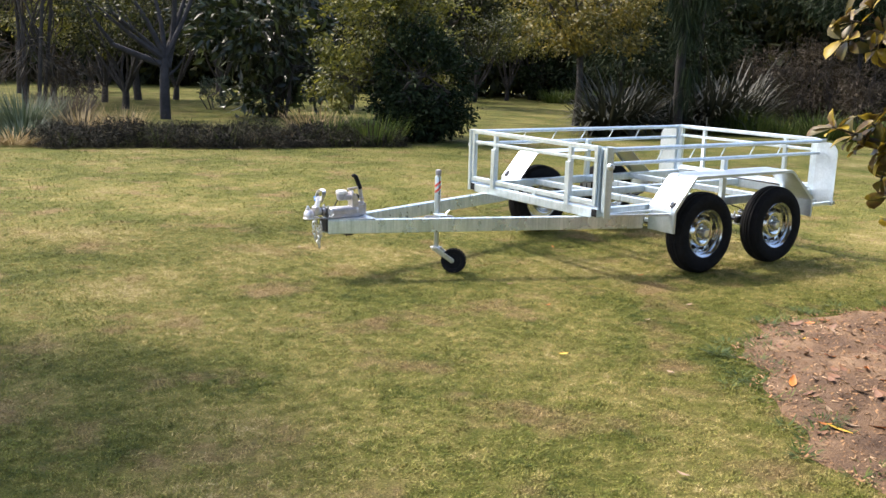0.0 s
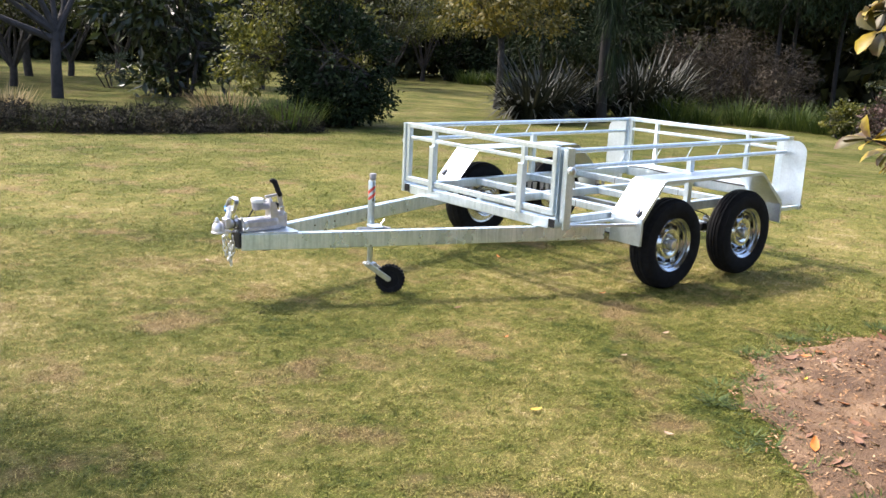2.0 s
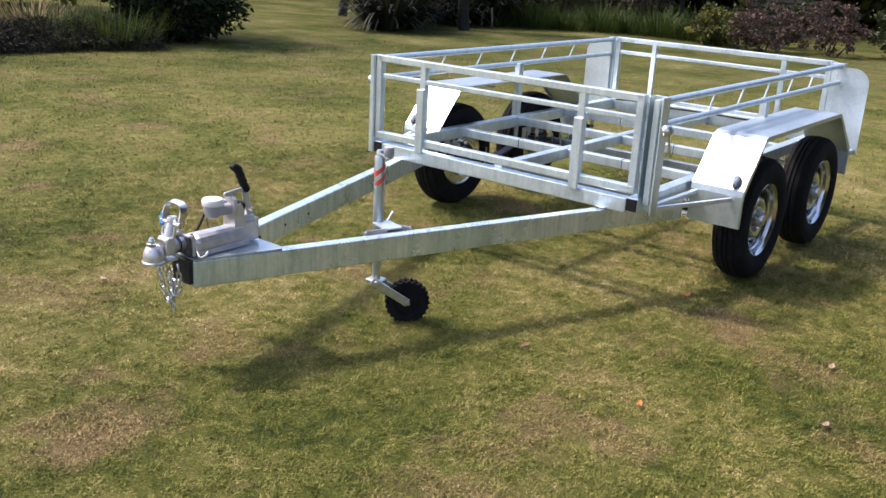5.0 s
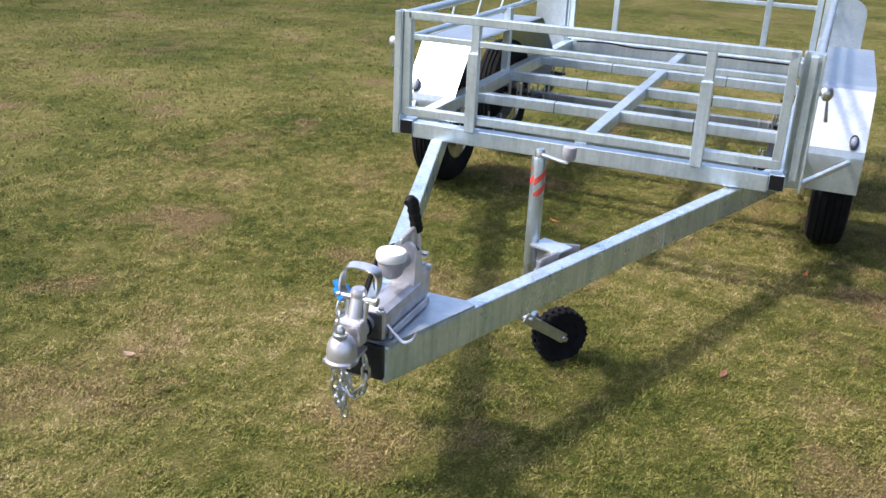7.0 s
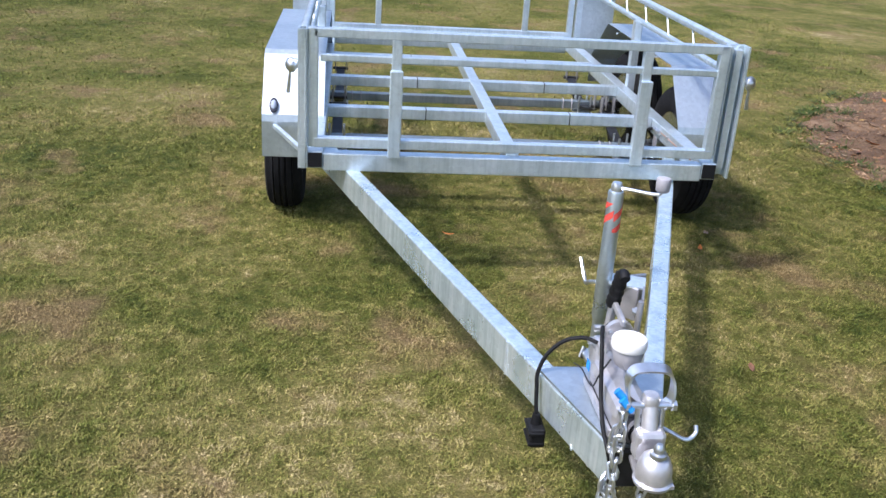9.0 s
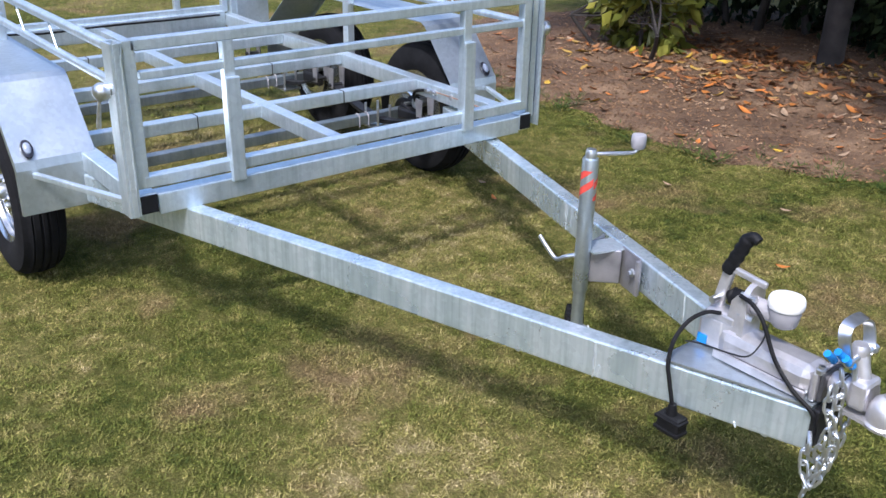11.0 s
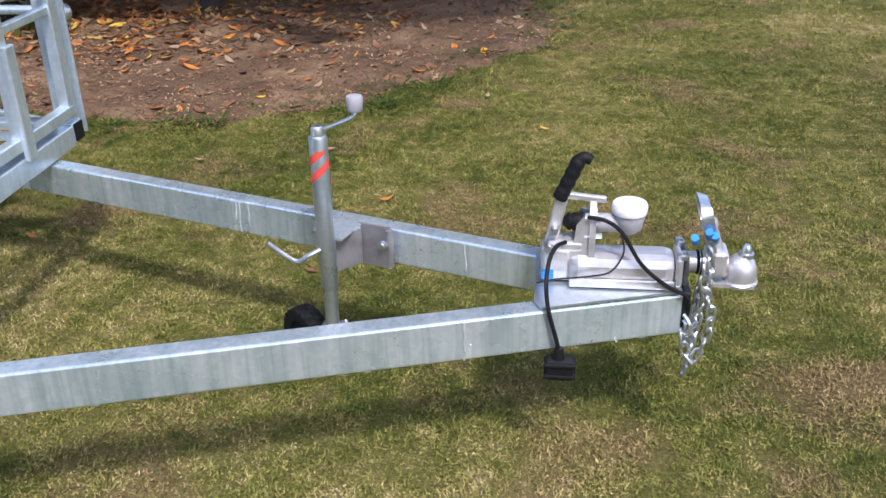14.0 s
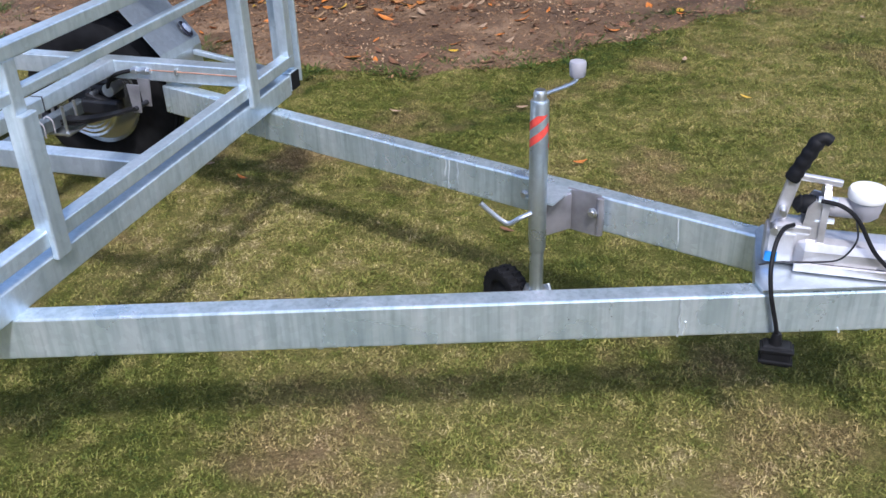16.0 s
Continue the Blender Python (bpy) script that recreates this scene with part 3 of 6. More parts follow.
def side_posts(s):
    """A corner post of folded channel at each end of a side, with rails between them."""
    for x, n in ((0.022 if s < 0 else 0.0, 1), (2.572, -1)):
        inner = 0.795 if s < 0 else 0.834
        a = sorted((s * (inner - 0.003), s * 0.866))
        post = part("corner_post", box((x + 0.026 * n - 0.004, a[0], 0.462), (x + 0.026 * n + 0.004, a[1], 0.985), 0.002), GALV, trailer)
        ends = sorted((x - 0.036 * n, x + 0.0225 * n))
        for y in (inner, 0.862):
            w = 0.0035 if y < 0.85 else 0.0045
            part("post_flange", box((ends[0], s * y - w, 0.462), (ends[1], s * y + w, 0.985), 0.002), GALV, post)
        if s > 0 and n > 0:
            part("post_face", box((-0.0385, 0.8385, 0.462), (-0.033, 0.8575, 0.985), 0.002), GALV, post)
            bead = [Vector((-0.0375, 0.8380 + 0.0012 * math.sin(k * 2.1), 0.95 - 0.02 * k)) for k in range(21)]
            part("weld_bead", add_sweep(bmesh.new(), bead, 0.004, 8), GALV, post, smooth=True)
            continue
        part("post_rib", box((ends[0] + 0.012, s * 0.829 - 0.014, 0.50), (ends[1] - 0.008, s * 0.829 + 0.014, 0.972), 0.003), GALV, post)
    part("side_top_rail", rod((0.03, s * 0.845, 0.966), (2.56, s * 0.845, 0.966), 0.0165, seg=20), GALV, trailer, smooth=True)
    part("side_lower_rail", rod((0.03, s * 0.845, 0.862), (2.56, s * 0.845, 0.862), 0.0145, seg=20), GALV, trailer, smooth=True)
    for k in range(5):
        x = 0.52 + 0.36 * k
        part("tie_rod", rod((x, s * 0.845, 0.868), (x + 0.065, s * 0.845, 0.960), 0.0045, seg=8), GALV, trailer, smooth=True)
    part("stake_socket", box((1.30, s * 0.825 - 0.022, 0.47), (1.345, s * 0.825 + 0.018, 0.868), 0.004), GALV, trailer)
    # latch: a domed boss with a tapered tail that hangs from it
    latch = part("latch", rod((0.010, s * 0.864, 0.850), (0.010, s * 0.884, 0.850), 0.018, seg=20), ZINC, trailer, "zinc-plated latch", True)
    part("latch_boss", lathe([(0.0, -0.004), (0.024, -0.004), (0.028, 0.002), (0.026, 0.012), (0.018, 0.020), (0.008, 0.024), (0.0, 0.025)], 24, pose(0.004, s * 0.888, 0.846, 90, 0, 0) @ Matrix.Rotation(radians(-40 if s < 0 else 220), 4, "Y")), ZINC, latch, "bright domed boss", True)
    part("latch_tail", rod((0.010, s * 0.896, 0.828), (0.024, s * 0.905, 0.738), 0.0045, 0.0075, 10), ZINC, latch, smooth=True)


def set_in(build, by, forward=0.0):
    """One side sits a little closer in."""
    before = set(trailer.children)
    build(1)
    for ob in trailer.children:
        if ob not in before:
            ob.location.y -= by
            ob.location.x -= forward


side_posts(-1)
set_in(side_posts, 0.034)


def cage_gate(x, face, name):
    """The open frame across one end; face is the way it looks."""
    gate = part(name, bar((x, -0.775, 0.972), (x, 0.775, 0.972), 0.036, 0.034), GALV, trailer)
    part("mid_rail", bar((x, -0.75, 0.882), (x, 0.75, 0.882), 0.026, 0.026), GALV, gate)
    part("bottom_rail", bar((x, -0.775, 0.563), (x, 0.775, 0.563), 0.038, 0.038), GALV, gate)
    for s in (-1, 1):
        e = s * (0.777 if s > 0 and face < 0 else 0.764)
        part("end_upright", box((x - 0.018, e - 0.018, 0.545), (x + 0.018, e + 0.018, 0.989), 0.003), GALV, gate)
        part("upright", box((x - 0.016, s * 0.472 - 0.018, 0.545), (x + 0.016, s * 0.472 + 0.018, 0.957), 0.003), GALV, gate)
        if face < 0:
            part("upright_sleeve", box((x - 0.034, s * 0.472 - 0.024, 0.512), (x - 0.0165, s * 0.472 + 0.024, 0.846), 0.004), GALV, gate)
    return gate


cage_gate(-0.012, -1, "front_gate")
cage_gate(2.585, 1, "rear_gate")


def mudguard(s):
    y0, y1 = sorted((s * 0.822, s * 1.085))
    prof = [(0.497, 0.345), (0.497, 0.500), (0.503, 0.530), (0.692, 0.750), (0.722, 0.765), (1.860, 0.765), (1.890, 0.752), (2.165, 0.530), (2.178, 0.500), (2.178, 0.36)]
    g = part("mudguard", sheet(prof, y0, y1, 0.003), GALV_SHEET, trailer, "folded galvanised sheet mudguard over two wheels")
    inner = [(x + (0.018 if x < 1 else -0.018) * (1 if z < 0.75 else 0.3), z - (0.022 if z > 0.51 else 0)) for x, z in prof]
    bm = bmesh.new()
    yo = s * 1.085
    a = [bm.verts.new((x, yo, z)) for x, z in prof]
    b = [bm.verts.new((x, yo, z)) for x, z in inner]
    c = [bm.verts.new((x, yo - s * 0.003, z)) for x, z in prof]
    d = [bm.verts.new((x, yo - s * 0.003, z)) for x, z in inner]
    for k in range(len(a) - 1):
        bm.faces.new((a[k], a[k + 1], b[k + 1], b[k]))
        bm.faces.new((c[k], d[k], d[k + 1], c[k + 1]))
        bm.faces.new((b[k], b[k + 1], d[k + 1], d[k]))
    bmesh.ops.recalc_face_normals(bm, faces=bm.faces)
    part("edge_lip", bm, GALV_SHEET, g)
    at = pose(0.524, s * 1.035, 0.562, 0, -49, 0) @ Matrix.Diagonal((1.25, 0.72, 1, 1))
    lamp = part("side_marker", lathe([(0.0, 0), (0.026, 0), (0.028, 0.004), (0.026, 0.010), (0.019, 0.011), (0.0, 0.011)], 24, at), LAMP, g, "oval marker lamp with a black rim", True)
    part("lens", lathe([(0.0, 0.0105), (0.018, 0.0105), (0.016, 0.016), (0.009, 0.020), (0.0, 0.021)], 20, at), LENS, lamp, "clear bluish lens", True)
    part("guard_stay", bar((0.05, s * 0.86, 0.482), (0.494, s * 1.03, 0.482), 0.020, 0.020), GALV, trailer)
    part("guard_stay", bar((0.05, s * 0.835, 0.485), (0.494, s * 0.845, 0.485), 0.024, 0.02), GALV, trailer)
    part("guard_strut", bar((1.70, s * 0.83, 0.735), (1.79, s * 1.0, 0.757), 0.018, 0.008), GALV, g)
    part("guard_strut", bar((1.06, s * 0.83, 0.735), (0.98, s * 1.0, 0.757), 0.018, 0.008), GALV, g)


mudguard(-1)
set_in(mudguard, 0.072, 0.025)


def wheel(x, s):
    """A steel wheel with its tyre; s is the side."""
    m = pose(x if s < 0 else x - 0.035, -0.998 if s < 0 else 0.932, 0.313, -90 * s, 0, 0) @ Matrix.Diagonal((1.045, 1.045, 1, 1))
    rim = lathe([(0.0, 0.026), (0.042, 0.028), (0.050, 0.024), (0.066, 0.030), (0.085, 0.040), (0.100, 0.038), (0.116, 0.018), (0.132, 0.000), (0.146, 0.004), (0.150, 0.030), (0.158, 0.036),
                 (0.162, 0.054), (0.172, 0.060), (0.180, 0.069), (0.184, 0.064), (0.172, 0.052), (0.160, 0.03), (0.158, -0.05), (0.178, -0.066), (0.178, -0.07), (0.150, -0.06), (0.03, -0.02), (0.0, -0.02)], 48, m)
    w = part("wheel", rim, RIM, trailer, "bright galvanised steel wheel with a black tyre", True)
    shoulder = lambda r, z, k: r - 0.009 if 0.288 < r < 0.2975 and abs(z) > 0.048 and k % 2 else r
    tyre = lathe([(0.176, 0.055), (0.182, 0.068), (0.205, 0.079), (0.235, 0.084), (0.262, 0.082), (0.282, 0.074), (0.293, 0.060), (0.297, 0.052),
                  (0.300, 0.045), (0.294, 0.041), (0.301, 0.037), (0.303, 0.018), (0.296, 0.014), (0.296, 0.009), (0.304, 0.006), (0.304, -0.006), (0.296, -0.009), (0.296, -0.014), (0.303, -0.018),
                  (0.301, -0.037), (0.294, -0.041), (0.300, -0.045), (0.297, -0.052), (0.293, -0.060), (0.282, -0.074), (0.262, -0.082), (0.235, -0.084), (0.205, -0.079), (0.182, -0.068), (0.176, -0.055)], 120, m, None, shoulder)
    part("tyre", tyre, RUBBER, w, "black rubber tyre", True)
    part("wheel_shield", lathe([(0.0, -0.052), (0.10, -0.052), (0.172, -0.062), (0.172, -0.066), (0.10, -0.058), (0.0, -0.058)], 36, m), RIM, w, "dull steel inside of the wheel", True)
    part("hub_cap", lathe([(0.0, 0.03), (0.030, 0.03), (0.030, 0.062), (0.026, 0.072), (0.0, 0.074)], 24, m), ZINC, w, smooth=True)
    for k in range(5):
        a = 2 * math.pi * k / 5 + 0.4
        part("wheel_nut", lathe([(0.0, 0.030), (0.011, 0.030), (0.011, 0.046), (0.006, 0.052), (0.0, 0.052)], 6, m @ Matrix.Translation((0.052 * math.cos(a), 0.052 * math.sin(a), 0))), ZINC, w)
    for k in range(8):
        a = 2 * math.pi * k / 8 + 0.2
        part("wheel_slot", lathe([(0.0, 0.0215), (0.015, 0.0215), (0.016, 0.0100), (0.0, 0.0100)], 12, m @ Matrix.Translation((0.120 * math.cos(a), 0.120 * math.sin(a), 0)) @ Matrix.Rotation(a, 4, "Z") @ Matrix.Diagonal((1.0, 1.35, 1, 1))), BLACK, w)


for x in (0.890, 1.760):
    axle = part("axle", bar((x, -0.9, 0.313), (x, 0.9, 0.313), 0.045, 0.045), GALV_AXLE, trailer)
    for s in (-1, 1):
        wheel(x, s)
        m = pose(x, s * 0.885, 0.313, -90 * s, 0, 0)
        ridges = [(0.134 - 0.009 * k, -0.023 if k % 2 else -0.027) for k in range(6)]
        disc = part("brake_disc", lathe([(0.0, 0.0), (0.130, 0.0), (0.134, -0.004)] + ridges + [(0.080, -0.024), (0.060, -0.030), (0.0, -0.030)], 40, m), DISC, axle, "bright ridged brake disc", True)
        part("backing_plate", lathe([(0.0, -0.044), (0.060, -0.044), (0.066, -0.038), (0.066, -0.031), (0.0, -0.031)], 28, m), STEEL_DARK, axle, "dark backing plate", True)
        caliper = part("brake_caliper", add_box(bmesh.new(), (x - 0.165, s * 0.855 - 0.035, 0.335), (x - 0.055, s * 0.855 + 0.03, 0.405), 0.014), STEEL_DARK, axle, "black brake caliper")
        part("caliper_piston", rod((x - 0.155, s * 0.800, 0.392), (x - 0.155, s * 0.872, 0.392), 0.024, 0.020, 16), ZINC, caliper, "bright piston housing", True)
        part("caliper_bolt", rod((x - 0.085, s * 0.795, 0.375), (x - 0.085, s * 0.84, 0.375), 0.010, seg=8), ZINC, caliper)
        part("caliper_bridge", bar((x - 0.15, s * 0.81, 0.345), (x - 0.06, s * 0.80, 0.372), 0.03, 0.018, 0.005), STEEL_DARK, caliper)
        part("brake_hose", sweep([(x - 0.14, s * 0.85, 0.40), (x - 0.17, s * 0.80, 0.43), (x - 0.22, s * 0.765, 0.45), (x - 0.30, s * 0.752, 0.487)], 0.005, 6), BLACK, axle, smooth=True)
        part("backing_arm", add_box(bmesh.new(), (x - 0.20, s * 0.80 - 0.02, 0.30), (x - 0.04, s * 0.80 + 0.02, 0.36), 0.012), STEEL_DARK, axle)
        for dx in (-0.02, 0.03):
            part("hose_tie", sweep([(x + 0.03, s * (0.60 + dx), 0.286), (x, s * (0.60 + dx), 0.342), (x - 0.028, s * (0.60 + dx), 0.33), (x - 0.028, s * (0.60 + dx), 0.286)], 0.003, 6), GREY_PLASTIC, axle, smooth=True)
        spring = part("leaf_spring", sheet([(x - 0.36 + 0.06 * k, 0.390 - 0.075 * math.sin(math.pi * k / 12)) for k in range(13)], s * 0.70 - 0.025, s * 0.70 + 0.025, 0.008), STEEL_DARK, trailer)
        part("spring_leaf", sheet([(x - 0.24 + 0.04 * k, 0.350 - 0.050 * math.sin(math.pi * k / 12)) for k in range(13)], s * 0.70 - 0.024, s * 0.70 + 0.024, 0.008), STEEL_DARK, spring)
        for dx in (-0.05, 0.05):
            for dy in (-0.034, 0.034):
                part("spring_bolt", rod((x + dx, s * 0.70 + dy, 0.26), (x + dx, s * 0.70 + dy, 0.372), 0.006, seg=8), ZINC, spring)
        part("clamp_plate", box((x - 0.07, s * 0.70 - 0.05, 0.266), (x + 0.07, s * 0.70 + 0.05, 0.276), 0.002), ZINC, spring)
        for dx in (-0.36, 0.36):
            for dy in (-0.032, 0.032):
                part("spring_hanger", plate([(-0.024, 0.10), (-0.015, 0.0), (0.015, 0.0), (0.024, 0.10)], 0.005, pose(x + dx, s * 0.70 + dy, 0.374, 90, 0, 0)), CLAMP, spring)
            part("hanger_bolt", rod((x + dx, s * 0.70 - 0.045, 0.39), (x + dx, s * 0.70 + 0.045, 0.39), 0.009, seg=10), STEEL_DARK, spring)
part("brake_pipe", sweep([(0.10, -0.748, 0.50), (0.35, -0.748, 0.502), (0.55, -0.748, 0.50), (0.62, -0.742, 0.49)], 0.0026, 6), COPPER, trailer, "copper brake pipe", True)
part("pipe_union", rod((0.50, -0.742, 0.50), (0.575, -0.742, 0.498), 0.0095, seg=10), ZINC, trailer, smooth=True)
part("union_nut", rod((0.512, -0.742, 0.50), (0.530, -0.742, 0.4995), 0.0135, seg=6), ZINC, trailer)
part("union_nut", rod((0.552, -0.742, 0.499), (0.570, -0.742, 0.4985), 0.0135, seg=6), ZINC, trailer)
part("brake_hose", sweep([(0.575, -0.742, 0.498), (0.63, -0.735, 0.485), (0.68, -0.755, 0.455), (0.72, -0.79, 0.42), (0.74, -0.81, 0.398)], 0.007, 8), BLACK, trailer, "black rubber brake hose", True)
part("pipe_clip", box((0.395, -0.752, 0.492), (0.403, -0.735, 0.514), 0.001), ZINC, trailer)
part("wiring_cable", sweep([(2.51, 0.70, 0.54), (2.50, 0.5, 0.552), (2.51, 0.3, 0.538), (2.50, 0.0, 0.545), (2.51, -0.4, 0.54), (2.51, -0.70, 0.54)], 0.006, 6), BLACK, trailer, "black wiring cable", True)

for s in (-1, 1):
    u = [(0, 0.42), (0.205, 0.42), (0.205, 0.86)] + [(0.205 - 0.10 * (1 - math.cos(a)), 0.86 + 0.10 * math.sin(a)) for a in np.linspace(0.2, 1.57, 8)] + [(0, 0.96)]
    m = Matrix(((0, 0, 1, 2.536), (s, 0, 0, s * (0.828 if s < 0 else 0.800)), (0, 1, 0, 0), (0, 0, 0, 1)))
    tail = part("tail_panel", plate([(p, q) for p, q in u], 0.004, m), GALV_SHEET, trailer, "sheet tail panel with a rounded outer corner")
    part("panel_foot", bar((2.30, s * 1.0, 0.44), (2.60, s * 1.0, 0.44), 0.03, 0.03), GALV, tail)
    part("panel_foot", bar((2.19, s * 0.86, 0.44), (2.60, s * 0.86, 0.44), 0.03, 0.03), GALV, tail)
    part("panel_foot", bar((2.585, s * 0.845, 0.44), (2.585, s * 1.015, 0.44), 0.03, 0.03), GALV, tail)


# Two flattened runs of zinc left on the beams
for x, s in ((-0.715, -1), (-1.35, 1)):
    n = Vector((-0.331 * s, 1, 0)).normalized()
    c = on_beam(x, s) + n * 0.0257
    run = add_sweep(bmesh.new(), [c + Vector((0.002 * math.sin(k * 1.9), 0, 0.046 - 0.012 * k)) for k in range(7)], 0.0045, 6, False, 0.7)
    part("zinc_run", run, GALV, trailer, smooth=True)


for x, s in ((-1.74, 1), (-1.15, 1), (-0.62, 1), (-1.3, -1), (-0.5, -1)):
    c = on_beam(x, s, -0.049) + Vector((-0.331 * s, 1, 0)).normalized() * 0.018 * s
    drip = bmesh.new()
    bmesh.ops.create_uvsphere(drip, u_segments=10, v_segments=8, radius=0.007, matrix=Matrix.Translation(c) @ Matrix.Diagonal((1.5, 0.8, 0.9, 1)))
    part("zinc_drip", drip, GALV, trailer, smooth=True)


# Jockey wheel on the inner face of one beam
def jockey():
    cx, cy = -0.984, -0.118
    j = part("jockey_wheel", lathe([(0.0, 0.325), (0.020, 0.325), (0.0228, 0.337), (0.0228, 0.727), (0.021, 0.732), (0.0, 0.732)], 28, pose(cx, cy, 0)), GALV_TUBE, trailer, "galvanised jockey stand with a red striped sticker", True)
    part("inner_tube", rod((cx, cy, 0.19), (cx, cy, 0.328), 0.0180, seg=24), GALV_TUBE, j, smooth=True)
    part("top_cap", lathe([(0.0, 0.730), (0.016, 0.730), (0.016, 0.750), (0.013, 0.757), (0.0, 0.757)], 20, pose(cx, cy, 0)), ZINC, j, smooth=True)
    part("crank", sweep([(cx, cy, 0.743), (cx - 0.03, cy - 0.042, 0.744), (cx - 0.064, cy - 0.100, 0.746), (cx - 0.070, cy - 0.109, 0.766)], 0.0055, 8), ZINC, j, smooth=True)
    part("crank_knob", lathe([(0.0, 0.757), (0.016, 0.757), (0.0195, 0.761), (0.021, 0.790), (0.019, 0.796), (0.0, 0.798)], 20, pose(cx - 0.070, cy - 0.109, 0)), GREY_PLASTIC, j, "pale grey plastic knob", True)
    for k in range(4):
        bm = bmesh.new()
        rows = []
        for i in range(19):
            a = math.radians(-10 + 180 * (k // 2) + 176 * i / 18)
            z = 0.62 + 0.045 * (k % 2) + 0.058 * i / 18 - 0.02
            rows.append([bm.verts.new((cx + 0.0234 * math.cos(a), cy + 0.0234 * math.sin(a), max(0.612, min(0.70, z + h)))) for h in (0.0, 0.022)])
        for a, b in zip(rows, rows[1:]):
            bm.faces.new((a[0], a[1], b[1], b[0]))
        part("sticker", bm, RED, j, "red warning stripes")
    # clamp bracket reaching to the beam
    part("clamp_plate", plate([(-0.05, -0.08), (0.045, -0.08), (0.045, 0.036), (-0.05, 0.036)], 0.006, pose(-1.085, -0.205, 0.425, 90, 0, -18.3)), CLAMP, j)
    part("clamp_curl", sweep([(-1.132, -0.188, 0.352), (-1.134, -0.187, 0.40), (-1.132, -0.188, 0.455)], 0.009, 10), CLAMP, j, smooth=True)
    part("clamp_web", bar((-0.990, -0.140, 0.405), (-1.055, -0.205, 0.405), 0.008, 0.105), CLAMP, j)
    part("clamp_top", plate([(-0.045, -0.085), (0.035, -0.085), (0.035, 0.02), (-0.045, 0.02)], 0.006, pose(-0.985, -0.155, 0.4535, 0, 0, -18.3)), GALV, j)
    part("clamp_web", bar((-0.965, -0.140, 0.405), (-0.935, -0.262, 0.405), 0.008, 0.10), CLAMP, j)
    for x, y in ((-1.115, -0.186), (-0.925, -0.255)):
        part("clamp_bolt", lathe([(0.0, 0), (0.013, 0), (0.013, 0.006), (0.008, 0.008), (0.008, 0.014), (0.0, 0.014)], 8, pose(x, y, 0.415, -90, 0, -18.3)), ZINC, j, smooth=True)
    part("clamp_handle", sweep([(-0.972, -0.100, 0.440), (-0.945, -0.088, 0.428), (-0.915, -0.084, 0.412), (-0.88, -0.081, 0.434), (-0.847, -0.078, 0.464)], 0.0065, 8), ZINC, j, smooth=True)
    # castor wheel, trailing askew
    t = Vector((0.71, -0.70, 0)).normalized()
    ax = Vector((-t.y, t.x, 0))
    hub = Vector((cx, cy, 0.106)) + t * 0.135
    for s in (-1, 1):
        o = ax * 0.034 * s
        part("fork", bar(Vector((cx, cy, 0.205)) + o - t * 0.02, hub + o, 0.006, 0.036, 0.002, (0, 0, 1)), ZINC, j)
    part("fork_crown", box((cx - 0.034, cy - 0.034, 0.188), (cx + 0.034, cy + 0.034, 0.206), 0.006), ZINC, j)
    m = Matrix.Translation(hub) @ ax.to_track_quat("Z", "Y").to_matrix().to_4x4()
    knobs = lambda r, z, k: r - 0.008 if r > 0.0905 and (k // 2 + (1 if z > 0 else 0)) % 2 else r
    bm = lathe([(0.0, 0.022), (0.030, 0.022), (0.055, 0.016), (0.060, 0.024), (0.080, 0.027), (0.089, 0.026), (0.095, 0.024), (0.095, 0.003), (0.086, 0.002), (0.086, -0.002), (0.095, -0.003), (0.095, -0.024), (0.089, -0.026), (0.080, -0.027), (0.060, -0.024), (0.055, -0.016), (0.030, -0.022), (0.0, -0.022)], 96, m, None, knobs)
    part("castor", bm, RUBBER, j, "black knobbly rubber castor", True)
    part("castor_axle", rod(hub - ax * 0.042, hub + ax * 0.042, 0.009, seg=12), ZINC, j, smooth=True)


jockey()


